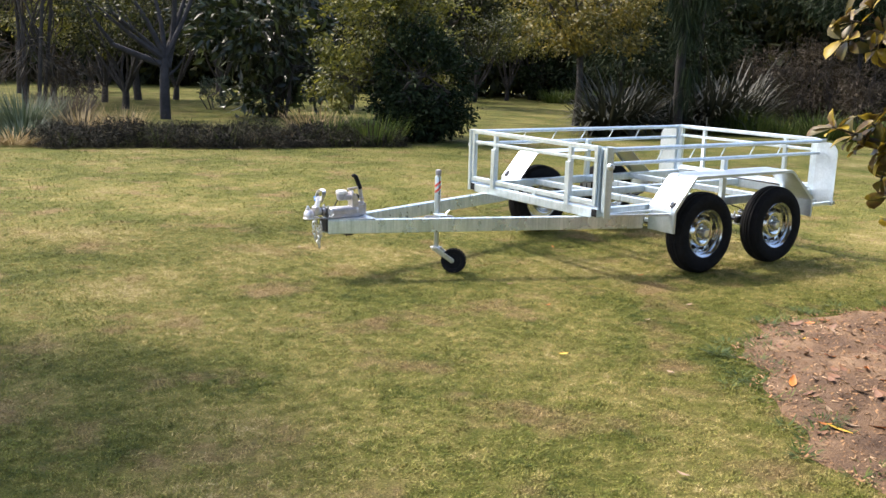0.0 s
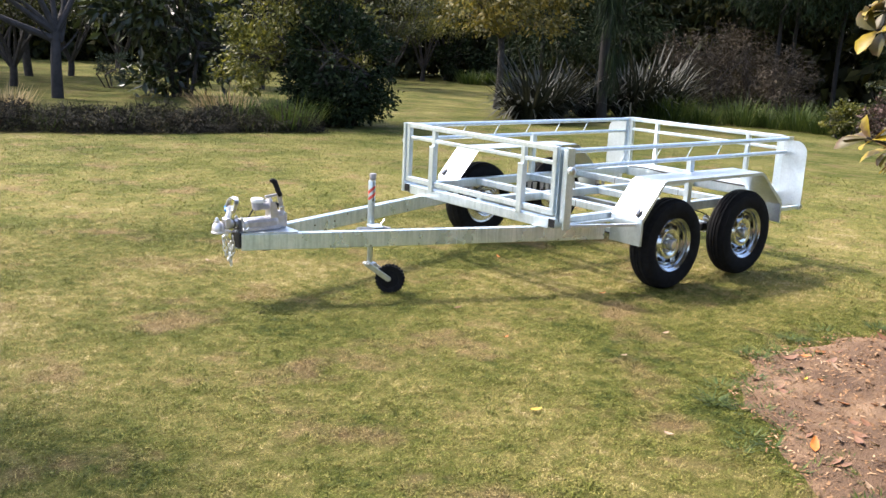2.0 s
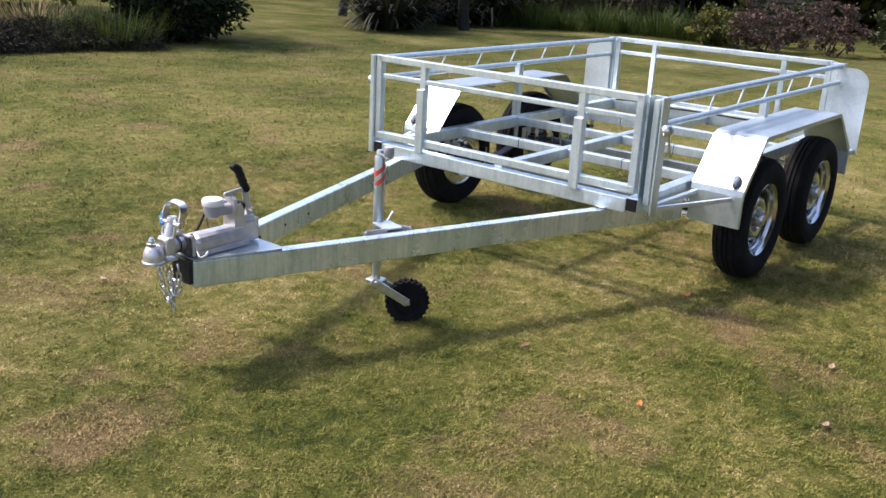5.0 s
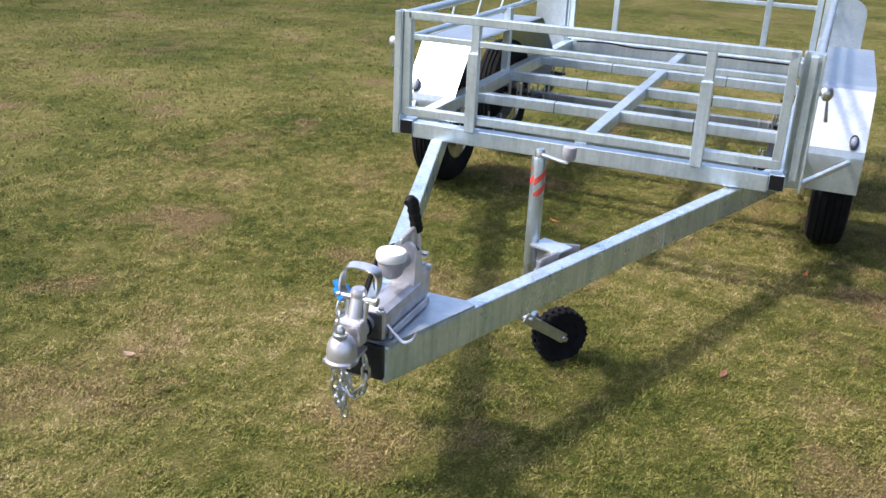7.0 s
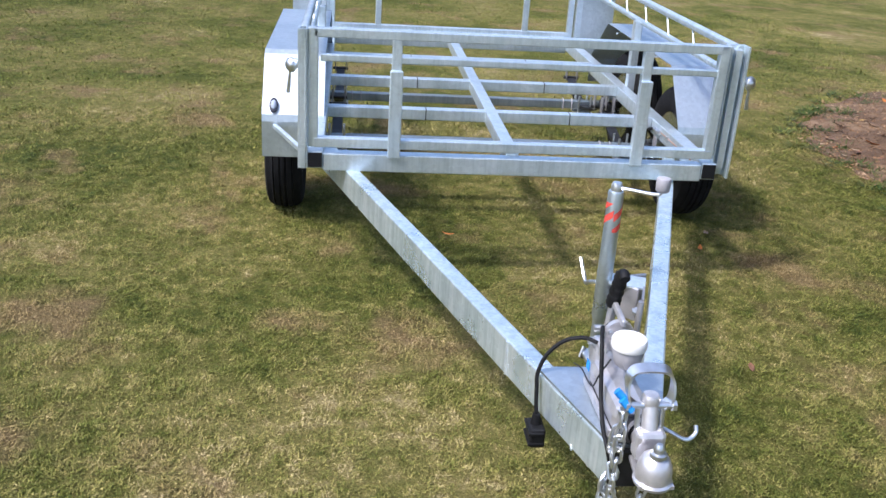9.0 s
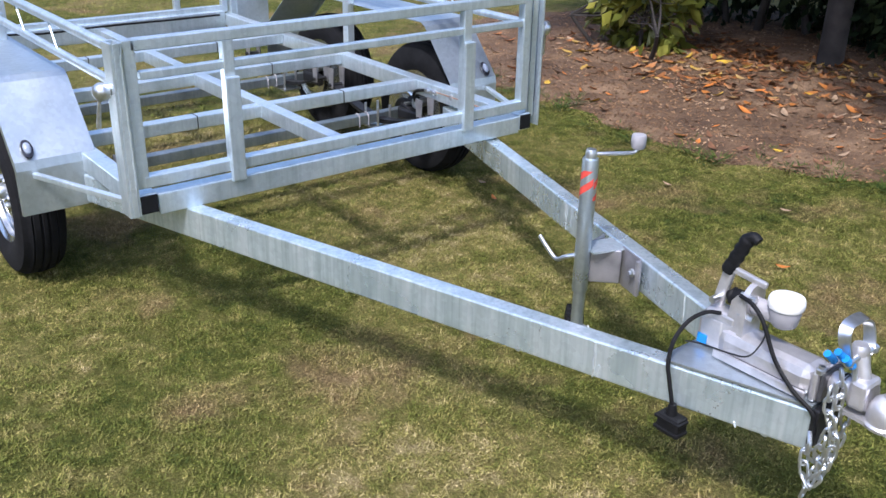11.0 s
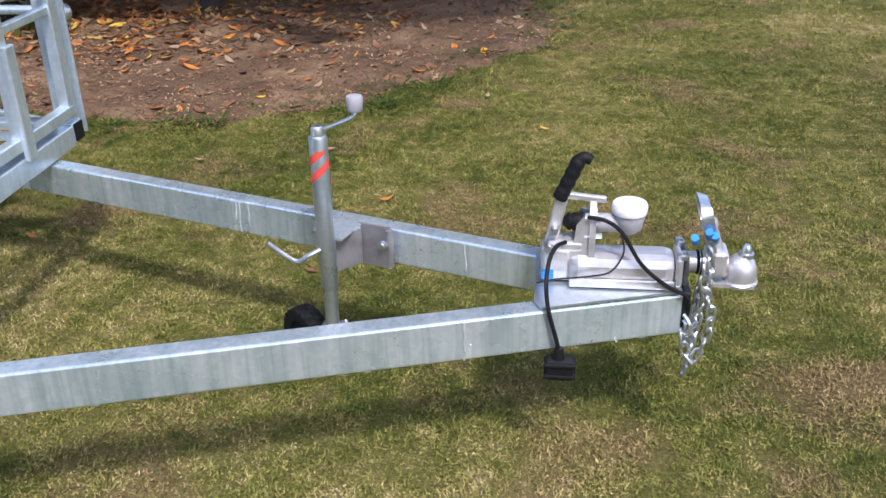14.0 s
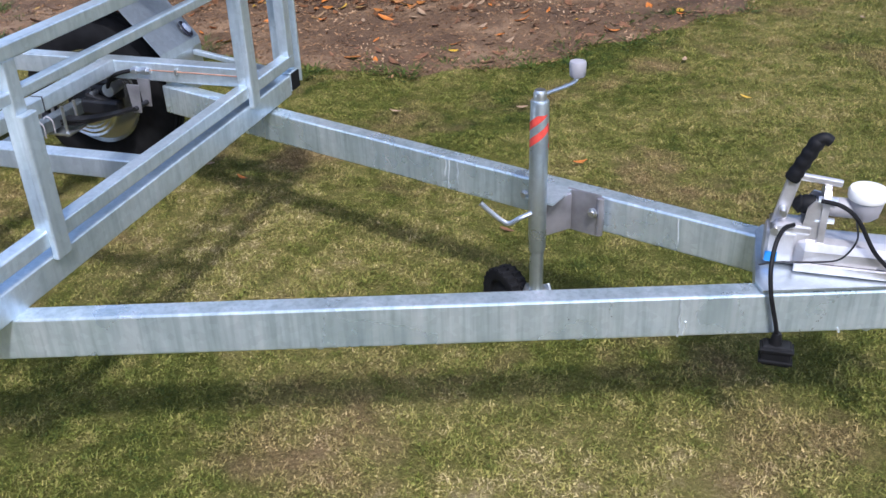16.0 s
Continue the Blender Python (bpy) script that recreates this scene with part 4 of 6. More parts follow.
# Coupling with its override brake
def coupling():
    y = 0.031
    c = part("coupling", add_box(bmesh.new(), (-1.815, y - 0.044, 0.4582), (-1.575, y + 0.044, 0.532), 0.024), CAST, trailer, "silver cast coupling with hydraulic override brake")
    part("body_seam", box((-1.80, y + 0.0425, 0.478), (-1.61, y + 0.0455, 0.481), 0.001), STEEL_DARK, c)
    for s in (-1, 1):
        part("body_rib", box((-1.81, y + s * 0.050 - 0.004, 0.4622), (-1.58, y + s * 0.050 + 0.004, 0.482), 0.002), CAST, c)
    part("flange", add_box(bmesh.new(), (-1.828, y - 0.043, 0.462), (-1.812, y + 0.043, 0.534), 0.006), CAST, c)
    part("collar", add_box(bmesh.new(), (-1.840, y - 0.040, 0.466), (-1.829, y + 0.040, 0.536), 0.005), GAITER, c, "dark collar round the drawbar shaft")
    for s in (-1, 1):
        part("collar_bolt", lathe([(0.0, 0), (0.011, 0), (0.011, 0.010), (0.007, 0.012), (0.007, 0.018), (0.0, 0.018)], 6, pose(-1.826, y + s * 0.034, 0.531)), ZINC, c)
    part("bellows", lathe([(0.0, 0), (0.024, 0), (0.029, 0.004), (0.024, 0.008), (0.028, 0.012), (0.0, 0.012)], 24, pose(-1.858, y, 0.508, 0, -90, 0)), BLACK, c, smooth=True)
    part("shaft", rod((-1.839, y, 0.508), (-1.925, y, 0.508), 0.023, 0.030, 24), CAST, c, smooth=True)
    part("neck_block", add_box(bmesh.new(), (-1.925, y - 0.031, 0.482), (-1.885, y + 0.031, 0.548), 0.010), CAST, c)
    head = part("ball_socket", lathe([(0.0, 0.0), (0.028, 0.0), (0.038, -0.002), (0.040, 0.005), (0.036, 0.010), (0.036, 0.026), (0.0335, 0.042), (0.027, 0.056), (0.016, 0.065), (0.0, 0.068)], 32, pose(-1.958, y, 0.462)), CAST, c, smooth=True)
    part("socket_flange", plate([(-1.985, -0.036), (-1.90, -0.028), (-1.88, -0.026), (-1.88, 0.026), (-1.90, 0.028), (-1.985, 0.036)], 0.008, pose(0, y, 0.461)), CAST, c)
    part("socket_nut", lathe([(0.0, 0), (0.017, 0), (0.017, 0.008), (0.011, 0.010), (0.011, 0.020), (0.006, 0.028), (0.0, 0.028)], 12, pose(-1.966, y, 0.526)), ZINC, c, smooth=True)
    post = part("trigger_post", rod((-1.905, y, 0.52), (-1.880, y, 0.598), 0.018, 0.016, 20), CAST, c, smooth=True)
    part("trigger_head", lathe([(0.0, 0), (0.019, 0), (0.020, 0.012), (0.015, 0.022), (0.0, 0.023)], 20, pose(-1.879, y, 0.592)), CAST, c, smooth=True)
    part("trigger_arm", rod((-1.884, y - 0.048, 0.590), (-1.884, y + 0.048, 0.590), 0.0075, seg=12), ZINC, c, smooth=True)
    for s in (-1, 1):
        part("trigger_nut", rod((-1.884, y + s * 0.044, 0.590), (-1.884, y + s * 0.052, 0.590), 0.012, seg=6), ZINC, c)
        part("trigger_rod", rod((-1.893, y + s * 0.024, 0.545), (-1.884, y + s * 0.026, 0.590), 0.006, seg=10), ZINC, c, smooth=True)
    # flat strap handle, bent to a loop
    bm = bmesh.new()
    loop = smooth_line([(-1.880, y - 0.026, 0.584), (-1.876, y - 0.042, 0.600), (-1.868, y - 0.046, 0.628), (-1.862, y - 0.040, 0.650), (-1.859, y - 0.022, 0.660), (-1.859, y + 0.024, 0.660), (-1.862, y + 0.042, 0.650), (-1.868, y + 0.048, 0.628), (-1.876, y + 0.043, 0.600), (-1.880, y + 0.026, 0.584)], 6)
    rows = []
    for i, p in enumerate(loop):
        t = (loop[min(i + 1, len(loop) - 1)] - loop[max(i - 1, 0)]).normalized()
        w = Vector((1, 0, 0.3)) - t * t.dot(Vector((1, 0, 0.3)))
        w = w.normalized()
        n = t.cross(w)
        rows.append([bm.verts.new(p + w * a + n * b) for a, b in ((-0.0125, -0.0025), (0.0125, -0.0025), (0.0125, 0.0025), (-0.0125, 0.0025))])
    for a, b in zip(rows, rows[1:]):
        for k in range(4):
            bm.faces.new((a[k], a[(k + 1) % 4], b[(k + 1) % 4], b[k]))
    bm.faces.new(rows[0])
    bm.faces.new(rows[-1][::-1])
    part("loop_handle", bm, ZINC, c, "bright strap loop handle", True)
    for dx, dz, dy in ((-0.014, 0.0, 0.050), (0.026, -0.008, 0.046), (0.0, 0.012, 0.058)):
        part("blue_tie", rod((-1.875 + dx, y + dy - 0.012, 0.580 + dz), (-1.868 + dx, y + dy + 0.010, 0.602 + dz), 0.0085, seg=10), BLUE, c, "blue plastic tie", True)
    # brake bracket, lever and master cylinder
    for s in (-1, 1):
        part("bracket_plate", plate([(-0.036, 0.0), (0.030, 0.0), (0.026, 0.05), (0.012, 0.10), (0.008, 0.135), (-0.004, 0.152), (-0.020, 0.15), (-0.024, 0.09)], 0.005, pose(-1.60, y + s * 0.028, 0.466, 90, 0, 0)), CAST, c)
    part("bracket_foot", add_box(bmesh.new(), (-1.585, y - 0.030, 0.4622), (-1.515, y + 0.030, 0.545), 0.010), CAST, c)
    # Thin blue plate standing for a patch of sky reflected in the metal
    part("sky_reflection", add_box(bmesh.new(), (-1.546, y + 0.0302, 0.468), (-1.520, y + 0.0325, 0.492), 0.0008), BLUE, c, "blue patch for the sky reflected in the bracket")
    part("bracket_shoulder", add_box(bmesh.new(), (-1.61, y - 0.024, 0.535), (-1.53, y + 0.03, 0.562), 0.008), CAST, c)
    rim = [(0.034 * math.cos(a), 0.034 * math.sin(a) + (0.102 if math.sin(a) > 0 else 0.0)) for a in np.linspace(0, 2 * math.pi, 25)[:-1]]
    part("cylinder_plate", plate(rim, 0.014, Matrix(((0, 0, 1, -1.634), (1, 0, 0, y), (0, 1, 0, 0.512), (0, 0, 0, 1)))), CAST, c, smooth=True)
    for dz in (0.085, 0.132):
        part("plate_bolt", rod((-1.648, y + 0.022, 0.49 + dz), (-1.610, y + 0.022, 0.49 + dz), 0.007, seg=8), ZINC, c)
    part("breakaway_rod", sweep([(-1.815, y - 0.046, 0.50), (-1.835, y - 0.075, 0.492), (-1.845, y - 0.105, 0.482), (-1.838, y - 0.125, 0.492), (-1.828, y - 0.128, 0.506)], 0.0045, 8), ZINC, c, smooth=True)
    part("lever_link", bar((-1.562, y, 0.662), (-1.655, y, 0.652), 0.012, 0.016), CAST, c)
    part("brake_lever", bar((-1.535, y, 0.535), (-1.562, y, 0.672), 0.014, 0.028, 0.004, (1, 0, 0)), CAST, c)
    part("pivot_bolt", rod((-1.545, y - 0.03, 0.585), (-1.545, y + 0.034, 0.585), 0.008, seg=10), ZINC, c, smooth=True)
    part("pivot_bolt", rod((-1.532, y - 0.036, 0.545), (-1.532, y + 0.040, 0.545), 0.009, seg=10), ZINC, c, smooth=True)
    a, b = Vector((-1.553, y, 0.652)), Vector((-1.594, y, 0.748))
    grip = lathe([(0.0, 0), (0.0155, 0), (0.0175, 0.006)] + [(0.0160 + 0.0013 * math.sin(k * 1.57), 0.012 + 0.0062 * k) for k in range(12)] + [(0.0170, 0.088), (0.0160, 0.099), (0.012, 0.104), (0.0, 0.104)], 20,
                 Matrix.Translation(a) @ (b - a).to_track_quat("Z", "Y").to_matrix().to_4x4())
    add_sweep(grip, smooth_line([b - (b - a).normalized() * 0.022, b - (b - a).normalized() * 0.008, b + Vector((-0.010, 0, 0.001)), b + Vector((-0.023, 0, -0.005))], 4), 0.0160, 14, False, 0.72)
    part("lever_grip", grip, BLACK, c, "black ribbed rubber grip", True)
    part("master_cylinder", lathe([(0.0, 0), (0.012, 0), (0.013, 0.02), (0.021, 0.022), (0.021, 0.12), (0.016, 0.128), (0.0, 0.13)], 24, pose(-1.605, y, 0.598, 0, -90, 0)), GREY_PLASTIC, c, smooth=True)
    part("cylinder_boot", lathe([(0.0, 0), (0.008, 0), (0.015, 0.008), (0.021, 0.014), (0.018, 0.019), (0.021, 0.024), (0.021, 0.045), (0.0, 0.045)], 20, pose(-1.562, y, 0.598, 0, -90, 0)), BLACK, c, smooth=True)
    part("fluid_reservoir", lathe([(0.0, -0.004), (0.020, -0.004), (0.029, 0.006), (0.034, 0.030), (0.034, 0.045), (0.0, 0.045)], 32, pose(-1.706, y, 0.582)), GREY_PLASTIC, c, "grey plastic brake fluid reservoir", True)
    part("reservoir_cap", lathe([(0.0, 0), (0.0375, 0), (0.039, 0.004), (0.039, 0.017), (0.036, 0.023), (0.028, 0.0255), (0.0, 0.026)], 36, pose(-1.706, y, 0.624)), WHITE_PLASTIC, c, "white plastic cap", True)
    part("brake_cable", sweep([(-1.615, y + 0.035, 0.625), (-1.655, y + 0.046, 0.622), (-1.69, y + 0.052, 0.596), (-1.735, y + 0.056, 0.525), (-1.79, y + 0.060, 0.478), (-1.835, y + 0.058, 0.452), (-1.846, y + 0.05, 0.415), (-1.842, y + 0.04, 0.37)], 0.0048, 8), BLACK, trailer, "black cable", True)
    part("thin_wire", sweep([(-1.69, y + 0.03, 0.585), (-1.695, y + 0.052, 0.55), (-1.67, y + 0.056, 0.505), (-1.62, y + 0.055, 0.49), (-1.55, y + 0.05, 0.478), (-1.51, y + 0.06, 0.472)], 0.002, 6), STEEL_DARK, trailer, "thin dark wire", True)
    cable = part("plug_cable", sweep([(-1.57, y + 0.028, 0.560), (-1.550, y + 0.055, 0.562), (-1.535, y + 0.095, 0.546), (-1.530, y + 0.132, 0.508), (-1.536, y + 0.152, 0.46), (-1.546, y + 0.153, 0.42), (-1.558, y + 0.152, 0.375), (-1.562, y + 0.150, 0.348)], 0.0050, 8), BLACK, trailer, "black wiring cable with a trailer plug", True)
    part("plug_neck", lathe([(0.0, 0), (0.014, 0), (0.012, 0.012), (0.009, 0.028), (0.0, 0.028)], 16, pose(-1.562, y + 0.150, 0.334)), BLACK, cable, smooth=True)
    part("trailer_plug", add_box(bmesh.new(), (-1.597, y + 0.130, 0.286), (-1.535, y + 0.168, 0.336), 0.006), BLACK, cable, "flat black trailer plug")
    for k in (0, 1):
        part("plug_rib", add_box(bmesh.new(), (-1.601, y + 0.134, 0.294 + 0.028 * k), (-1.531, y + 0.172, 0.302 + 0.028 * k), 0.002), BLACK, cable)
    # safety chain, looped over the handle and hung down
    link = bmesh.new()
    add_sweep(link, [Vector((0.009 * math.cos(a), 0, 0.0115 * math.sin(a) + (0.007 if math.sin(a) > 0 else -0.007))) for a in np.linspace(0, 2 * math.pi, 17)[:-1]], 0.0036, 6, True)
    first = part("chain_link", link, ZINC, trailer, "bright steel safety chain link", True)
    runs = [smooth_line([(-1.870, y + 0.044, 0.578), (-1.884, y + 0.052, 0.52), (-1.882, y + 0.052, 0.45), (-1.868, y + 0.050, 0.39), (-1.862, y + 0.046, 0.31), (-1.852, y + 0.05, 0.255)], 20),
            smooth_line([(-1.866, y + 0.05, 0.54), (-1.872, y + 0.062, 0.48), (-1.895, y + 0.058, 0.41), (-1.886, y + 0.055, 0.33), (-1.86, y + 0.06, 0.285), (-1.842, y + 0.058, 0.33), (-1.838, y + 0.05, 0.37)], 20),
            smooth_line([(-1.872, y - 0.012, 0.45), (-1.874, y - 0.020, 0.40), (-1.868, y - 0.010, 0.345), (-1.862, y + 0.02, 0.315), (-1.85, y + 0.045, 0.345)], 20)]
    used = False
    for run in runs:
        gone, k = 0.0, 0
        for p, q in zip(run, run[1:]):
            gone += (q - p).length
            if gone < 0.026:
                continue
            gone = 0.0
            ob = first if not used else new("chain_link", first.data)
            if used:
                ob.parent = trailer
            used = True
            k += 1
            ob.matrix_basis = Matrix.Translation(q) @ (q - p).to_track_quat("Z", "Y").to_matrix().to_4x4() @ pose(0, 0, 0, 0, 0, 90 * (k % 2) + 20)
    part("chain_shackle", sweep([(-1.838, y + 0.05, 0.40), (-1.85, y + 0.066, 0.385), (-1.85, y + 0.066, 0.36), (-1.838, y + 0.05, 0.35)], 0.005, 8), ZINC, trailer, smooth=True)
    # Dark block standing for the shaded hollow between the beam ends
    part("dark_hollow", add_box(bmesh.new(), (-1.850, y - 0.05, 0.365), (-1.832, y + 0.05, 0.455), 0.004), STEEL_DARK, trailer)


coupling()


# ---- plants ----
def leaves(n, centre, size, long, wide, clumps=0, clump=0.3, shell=0.5, hang=0.0, seed=0, ragged=0.25):
    """Folded leaves, each of two triangles, in clumps through an ellipsoid with an uneven outline."""
    g = np.random.default_rng(seed)
    k = clumps or max(8, n // 40)
    d = g.normal(size=(k, 3))
    d /= np.linalg.norm(d, axis=1)[:, None]
    r = shell + (1 - shell) * g.random(k) ** 0.6
    r *= 1 + ragged * (g.random(k) - 0.6)
    at = np.asarray(centre) + d * r[:, None] * np.asarray(size)
    who = g.integers(0, k, n)
    spread = g.normal(size=(n, 3)) * clump
    p = at[who] + spread * np.array([1, 1, 0.7])
    out = p - np.asarray(centre)
    a = g.normal(size=(n, 3)) * 0.8 + out / (np.linalg.norm(out, axis=1)[:, None] + 1e-6) + np.array([0, 0, -hang])
    a /= np.linalg.norm(a, axis=1)[:, None]
    b = np.cross(a, g.normal(size=(n, 3)))
    b /= np.linalg.norm(b, axis=1)[:, None] + 1e-9
    c = np.cross(a, b)
    s = g.uniform(0.6, 1.3, (n, 1))
    tip, mid = p + a * long * s, p + a * long * s * 0.45
    fold = c * wide * s * 0.25
    v = np.stack([p, mid + b * wide * s * 0.5 + fold, tip, p, tip, mid - b * wide * s * 0.5 + fold], axis=1).reshape(-1, 3)
    v[:, 2] = np.maximum(v[:, 2], 0.01)
    return v


def leaf_mesh(name, arrays, material, parent=None):
    """Both halves of a leaf share its stem, so that each leaf is one island."""
    v = np.concatenate(arrays).reshape(-1, 6, 3)
    n = len(v)
    pts = np.stack([v[:, 0], v[:, 1], v[:, 2], v[:, 5]], axis=1).reshape(-1, 3)
    base = np.arange(n)[:, None] * 4
    idx = np.concatenate([base + np.array([0, 1, 2]), base + np.array([0, 2, 3])], axis=1).ravel()
    me = bpy.data.meshes.new(name)
    me.vertices.add(len(pts))
    me.vertices.foreach_set("co", pts.astype(np.float32).ravel())
    me.loops.add(len(idx))
    me.loops.foreach_set("vertex_index", idx.astype(np.int32))
    me.polygons.add(2 * n)
    me.polygons.foreach_set("loop_start", np.arange(0, 6 * n, 3, dtype=np.int32))
    me.update(calc_edges=True)
    me.materials.append(material)
    ob = new(name, me)
    if parent:
        ob.parent = parent
    return ob


def limb(root, name, bark, a, b, r0, r1, bend, g, n=7, seg=8):
    a, b = Vector(a), Vector(b)
    off = Vector((g.normal(), g.normal(), g.normal() * 0.3)) * bend
    pts = [a.lerp(b, t / (n - 1)) + off * math.sin(math.pi * t / (n - 1)) for t in range(n)]
    part(name, add_sweep(bmesh.new(), pts, r0, seg, False, r1 / r0), bark, root, smooth=True)


def tree(name, label, x, y, height, trunk, crown, leaf, seed, bark=BARK, long=0.11, wide=0.05, n=6000, lean=(0, 0), fork=0.35, category="tree", clump=0.28, stems=1, hang=0.2, shell=0.45):
    """crown: list of ((dx, dy, z), (rx, ry, rz)) masses of leaves."""
    g = np.random.default_rng(seed)
    root = new(name)
    root.location = (x, y, 0)
    tagged(root, label, category)
    for k in range(stems):
        o = Vector((0, 0, -0.05)) if stems == 1 else Vector((g.uniform(-0.3, 0.3), g.uniform(-0.3, 0.3), -0.05))
        top = Vector((lean[0] + o.x * 2, lean[1] + o.y * 2, height * fork))
        limb(root, "trunk", bark, o, top, trunk, trunk * 0.72, trunk * 0.5, g, 8, 10)
        for (dx, dy, z), (rx, ry, rz) in crown:
            for q in range(2):
                e = Vector((dx + g.uniform(-0.5, 0.5) * rx, dy + g.uniform(-0.5, 0.5) * ry, z + g.uniform(-0.3, 0.5) * rz))
                limb(root, "branch", bark, top, e, trunk * 0.55, trunk * 0.10, 0.12 * height * 0.3, g)
                for w in range(3):
                    limb(root, "twig", bark, top.lerp(e, 0.55), e + Vector((g.uniform(-1, 1) * rx * 0.7, g.uniform(-1, 1) * ry * 0.7, g.uniform(-0.6, 0.6) * rz)), trunk * 0.22, trunk * 0.06, 0.08, g, 5, 6)
    total = sum(r[0] * r[1] + r[0] * r[2] for _, r in crown)
    arrays = [leaves(int(n * (r[0] * r[1] + r[0] * r[2]) / total), c, r, long, wide, 0, clump, shell, hang, seed * 17 + i) for i, (c, r) in enumerate(crown)]
    leaf_mesh("crown", arrays, leaf, root)
    return root


def tuft(n, cx, cy, radius, long, wide, seed, rise=0.8, droop=0.6, z0=0.0):
    """Arching strap leaves that spring from one place: (n * 4 segments) quads."""
    g = np.random.default_rng(seed)
    a = g.uniform(0, 6.283, n)
    r0 = radius * np.sqrt(g.random(n))
    L = long * g.uniform(0.55, 1.1, n)
    up = rise * g.uniform(0.75, 1.15, n)
    dr = droop * g.uniform(0.3, 1.4, n)
    rows = []
    for t in (0.0, 0.3, 0.6, 0.82, 1.0):
        out = L * t * (1.15 - up * 0.6)
        z = z0 + L * (up * t - dr * t * t * 0.6)
        w = wide * (1 - t ** 3 * 0.95) * 0.5
        c = np.c_[cx + np.cos(a) * (r0 + out), cy + np.sin(a) * (r0 + out), np.maximum(z, 0.01)]
        s = np.c_[-np.sin(a) * w, np.cos(a) * w, np.zeros(n)]
        rows.append((c - s, c + s))
    quads = []
    for (p, q), (u, v) in zip(rows, rows[1:]):
        quads.append(np.stack([p, q, v, u], axis=1))
    return np.stack(quads, axis=1).reshape(-1, 3)


def strap_plant(name, label, x, y, spec, material, category="plant", kind=""):
    v = np.concatenate([tuft(n, dx, dy, rad, L, w, sd, rise, droop) for n, dx, dy, rad, L, w, sd, rise, droop in spec])
    me = bpy.data.meshes.new(name)
    n = len(v)
    # weld the segments of each leaf into one strip
    strips = v.reshape(-1, 4, 4, 3)
    pts = np.concatenate([strips[:, :, 0:2].reshape(-1, 8, 3), strips[:, 3, [3, 2]].reshape(-1, 2, 3)], axis=1)
    k = len(pts)
    idx = np.array([[2 * i, 2 * i + 1, 2 * i + 3, 2 * i + 2] for i in range(4)]).ravel()
    loops = (np.arange(k)[:, None] * 10 + idx).ravel()
    me.vertices.add(k * 10)
    me.vertices.foreach_set("co", pts.astype(np.float32).ravel())
    me.loops.add(len(loops))
    me.loops.foreach_set("vertex_index", loops.astype(np.int32))
    me.polygons.add(k * 4)
    me.polygons.foreach_set("loop_start", np.arange(0, k * 16, 4, dtype=np.int32))
    me.update(calc_edges=True)
    me.materials.append(material)
    ob = new(name, me)
    ob.location = (x, y, 0)
    return tagged(ob, label, category, kind=kind)


def spray_leaf(verts, faces, base, along, face_up, long, wide):
    """One leathery leaf, widest past the middle, folded along its rib and curled."""
    side = along.cross(face_up).normalized()
    up = side.cross(along)
    k = len(verts)
    rows = ((0.0, 0.06, 0.0), (0.35, 0.72, 0.02), (0.68, 1.0, 0.0), (0.9, 0.6, -0.06))
    for t, w, bend in rows:
        c = base + along * long * t + up * long * bend
        for q in (-1, 0, 1):
            verts.append(c + side * (wide * 0.5 * w * q) + up * (wide * 0.16 * w * abs(q)))
    verts.append(base + along * long - up * long * 0.11)
    for r in range(3):
        for q in (0, 1):
            faces.append((k + 3 * r + q, k + 3 * r + q + 1, k + 3 * r + q + 4, k + 3 * r + q + 3))
    faces += [(k + 9, k + 10, k + 12), (k + 10, k + 11, k + 12)]


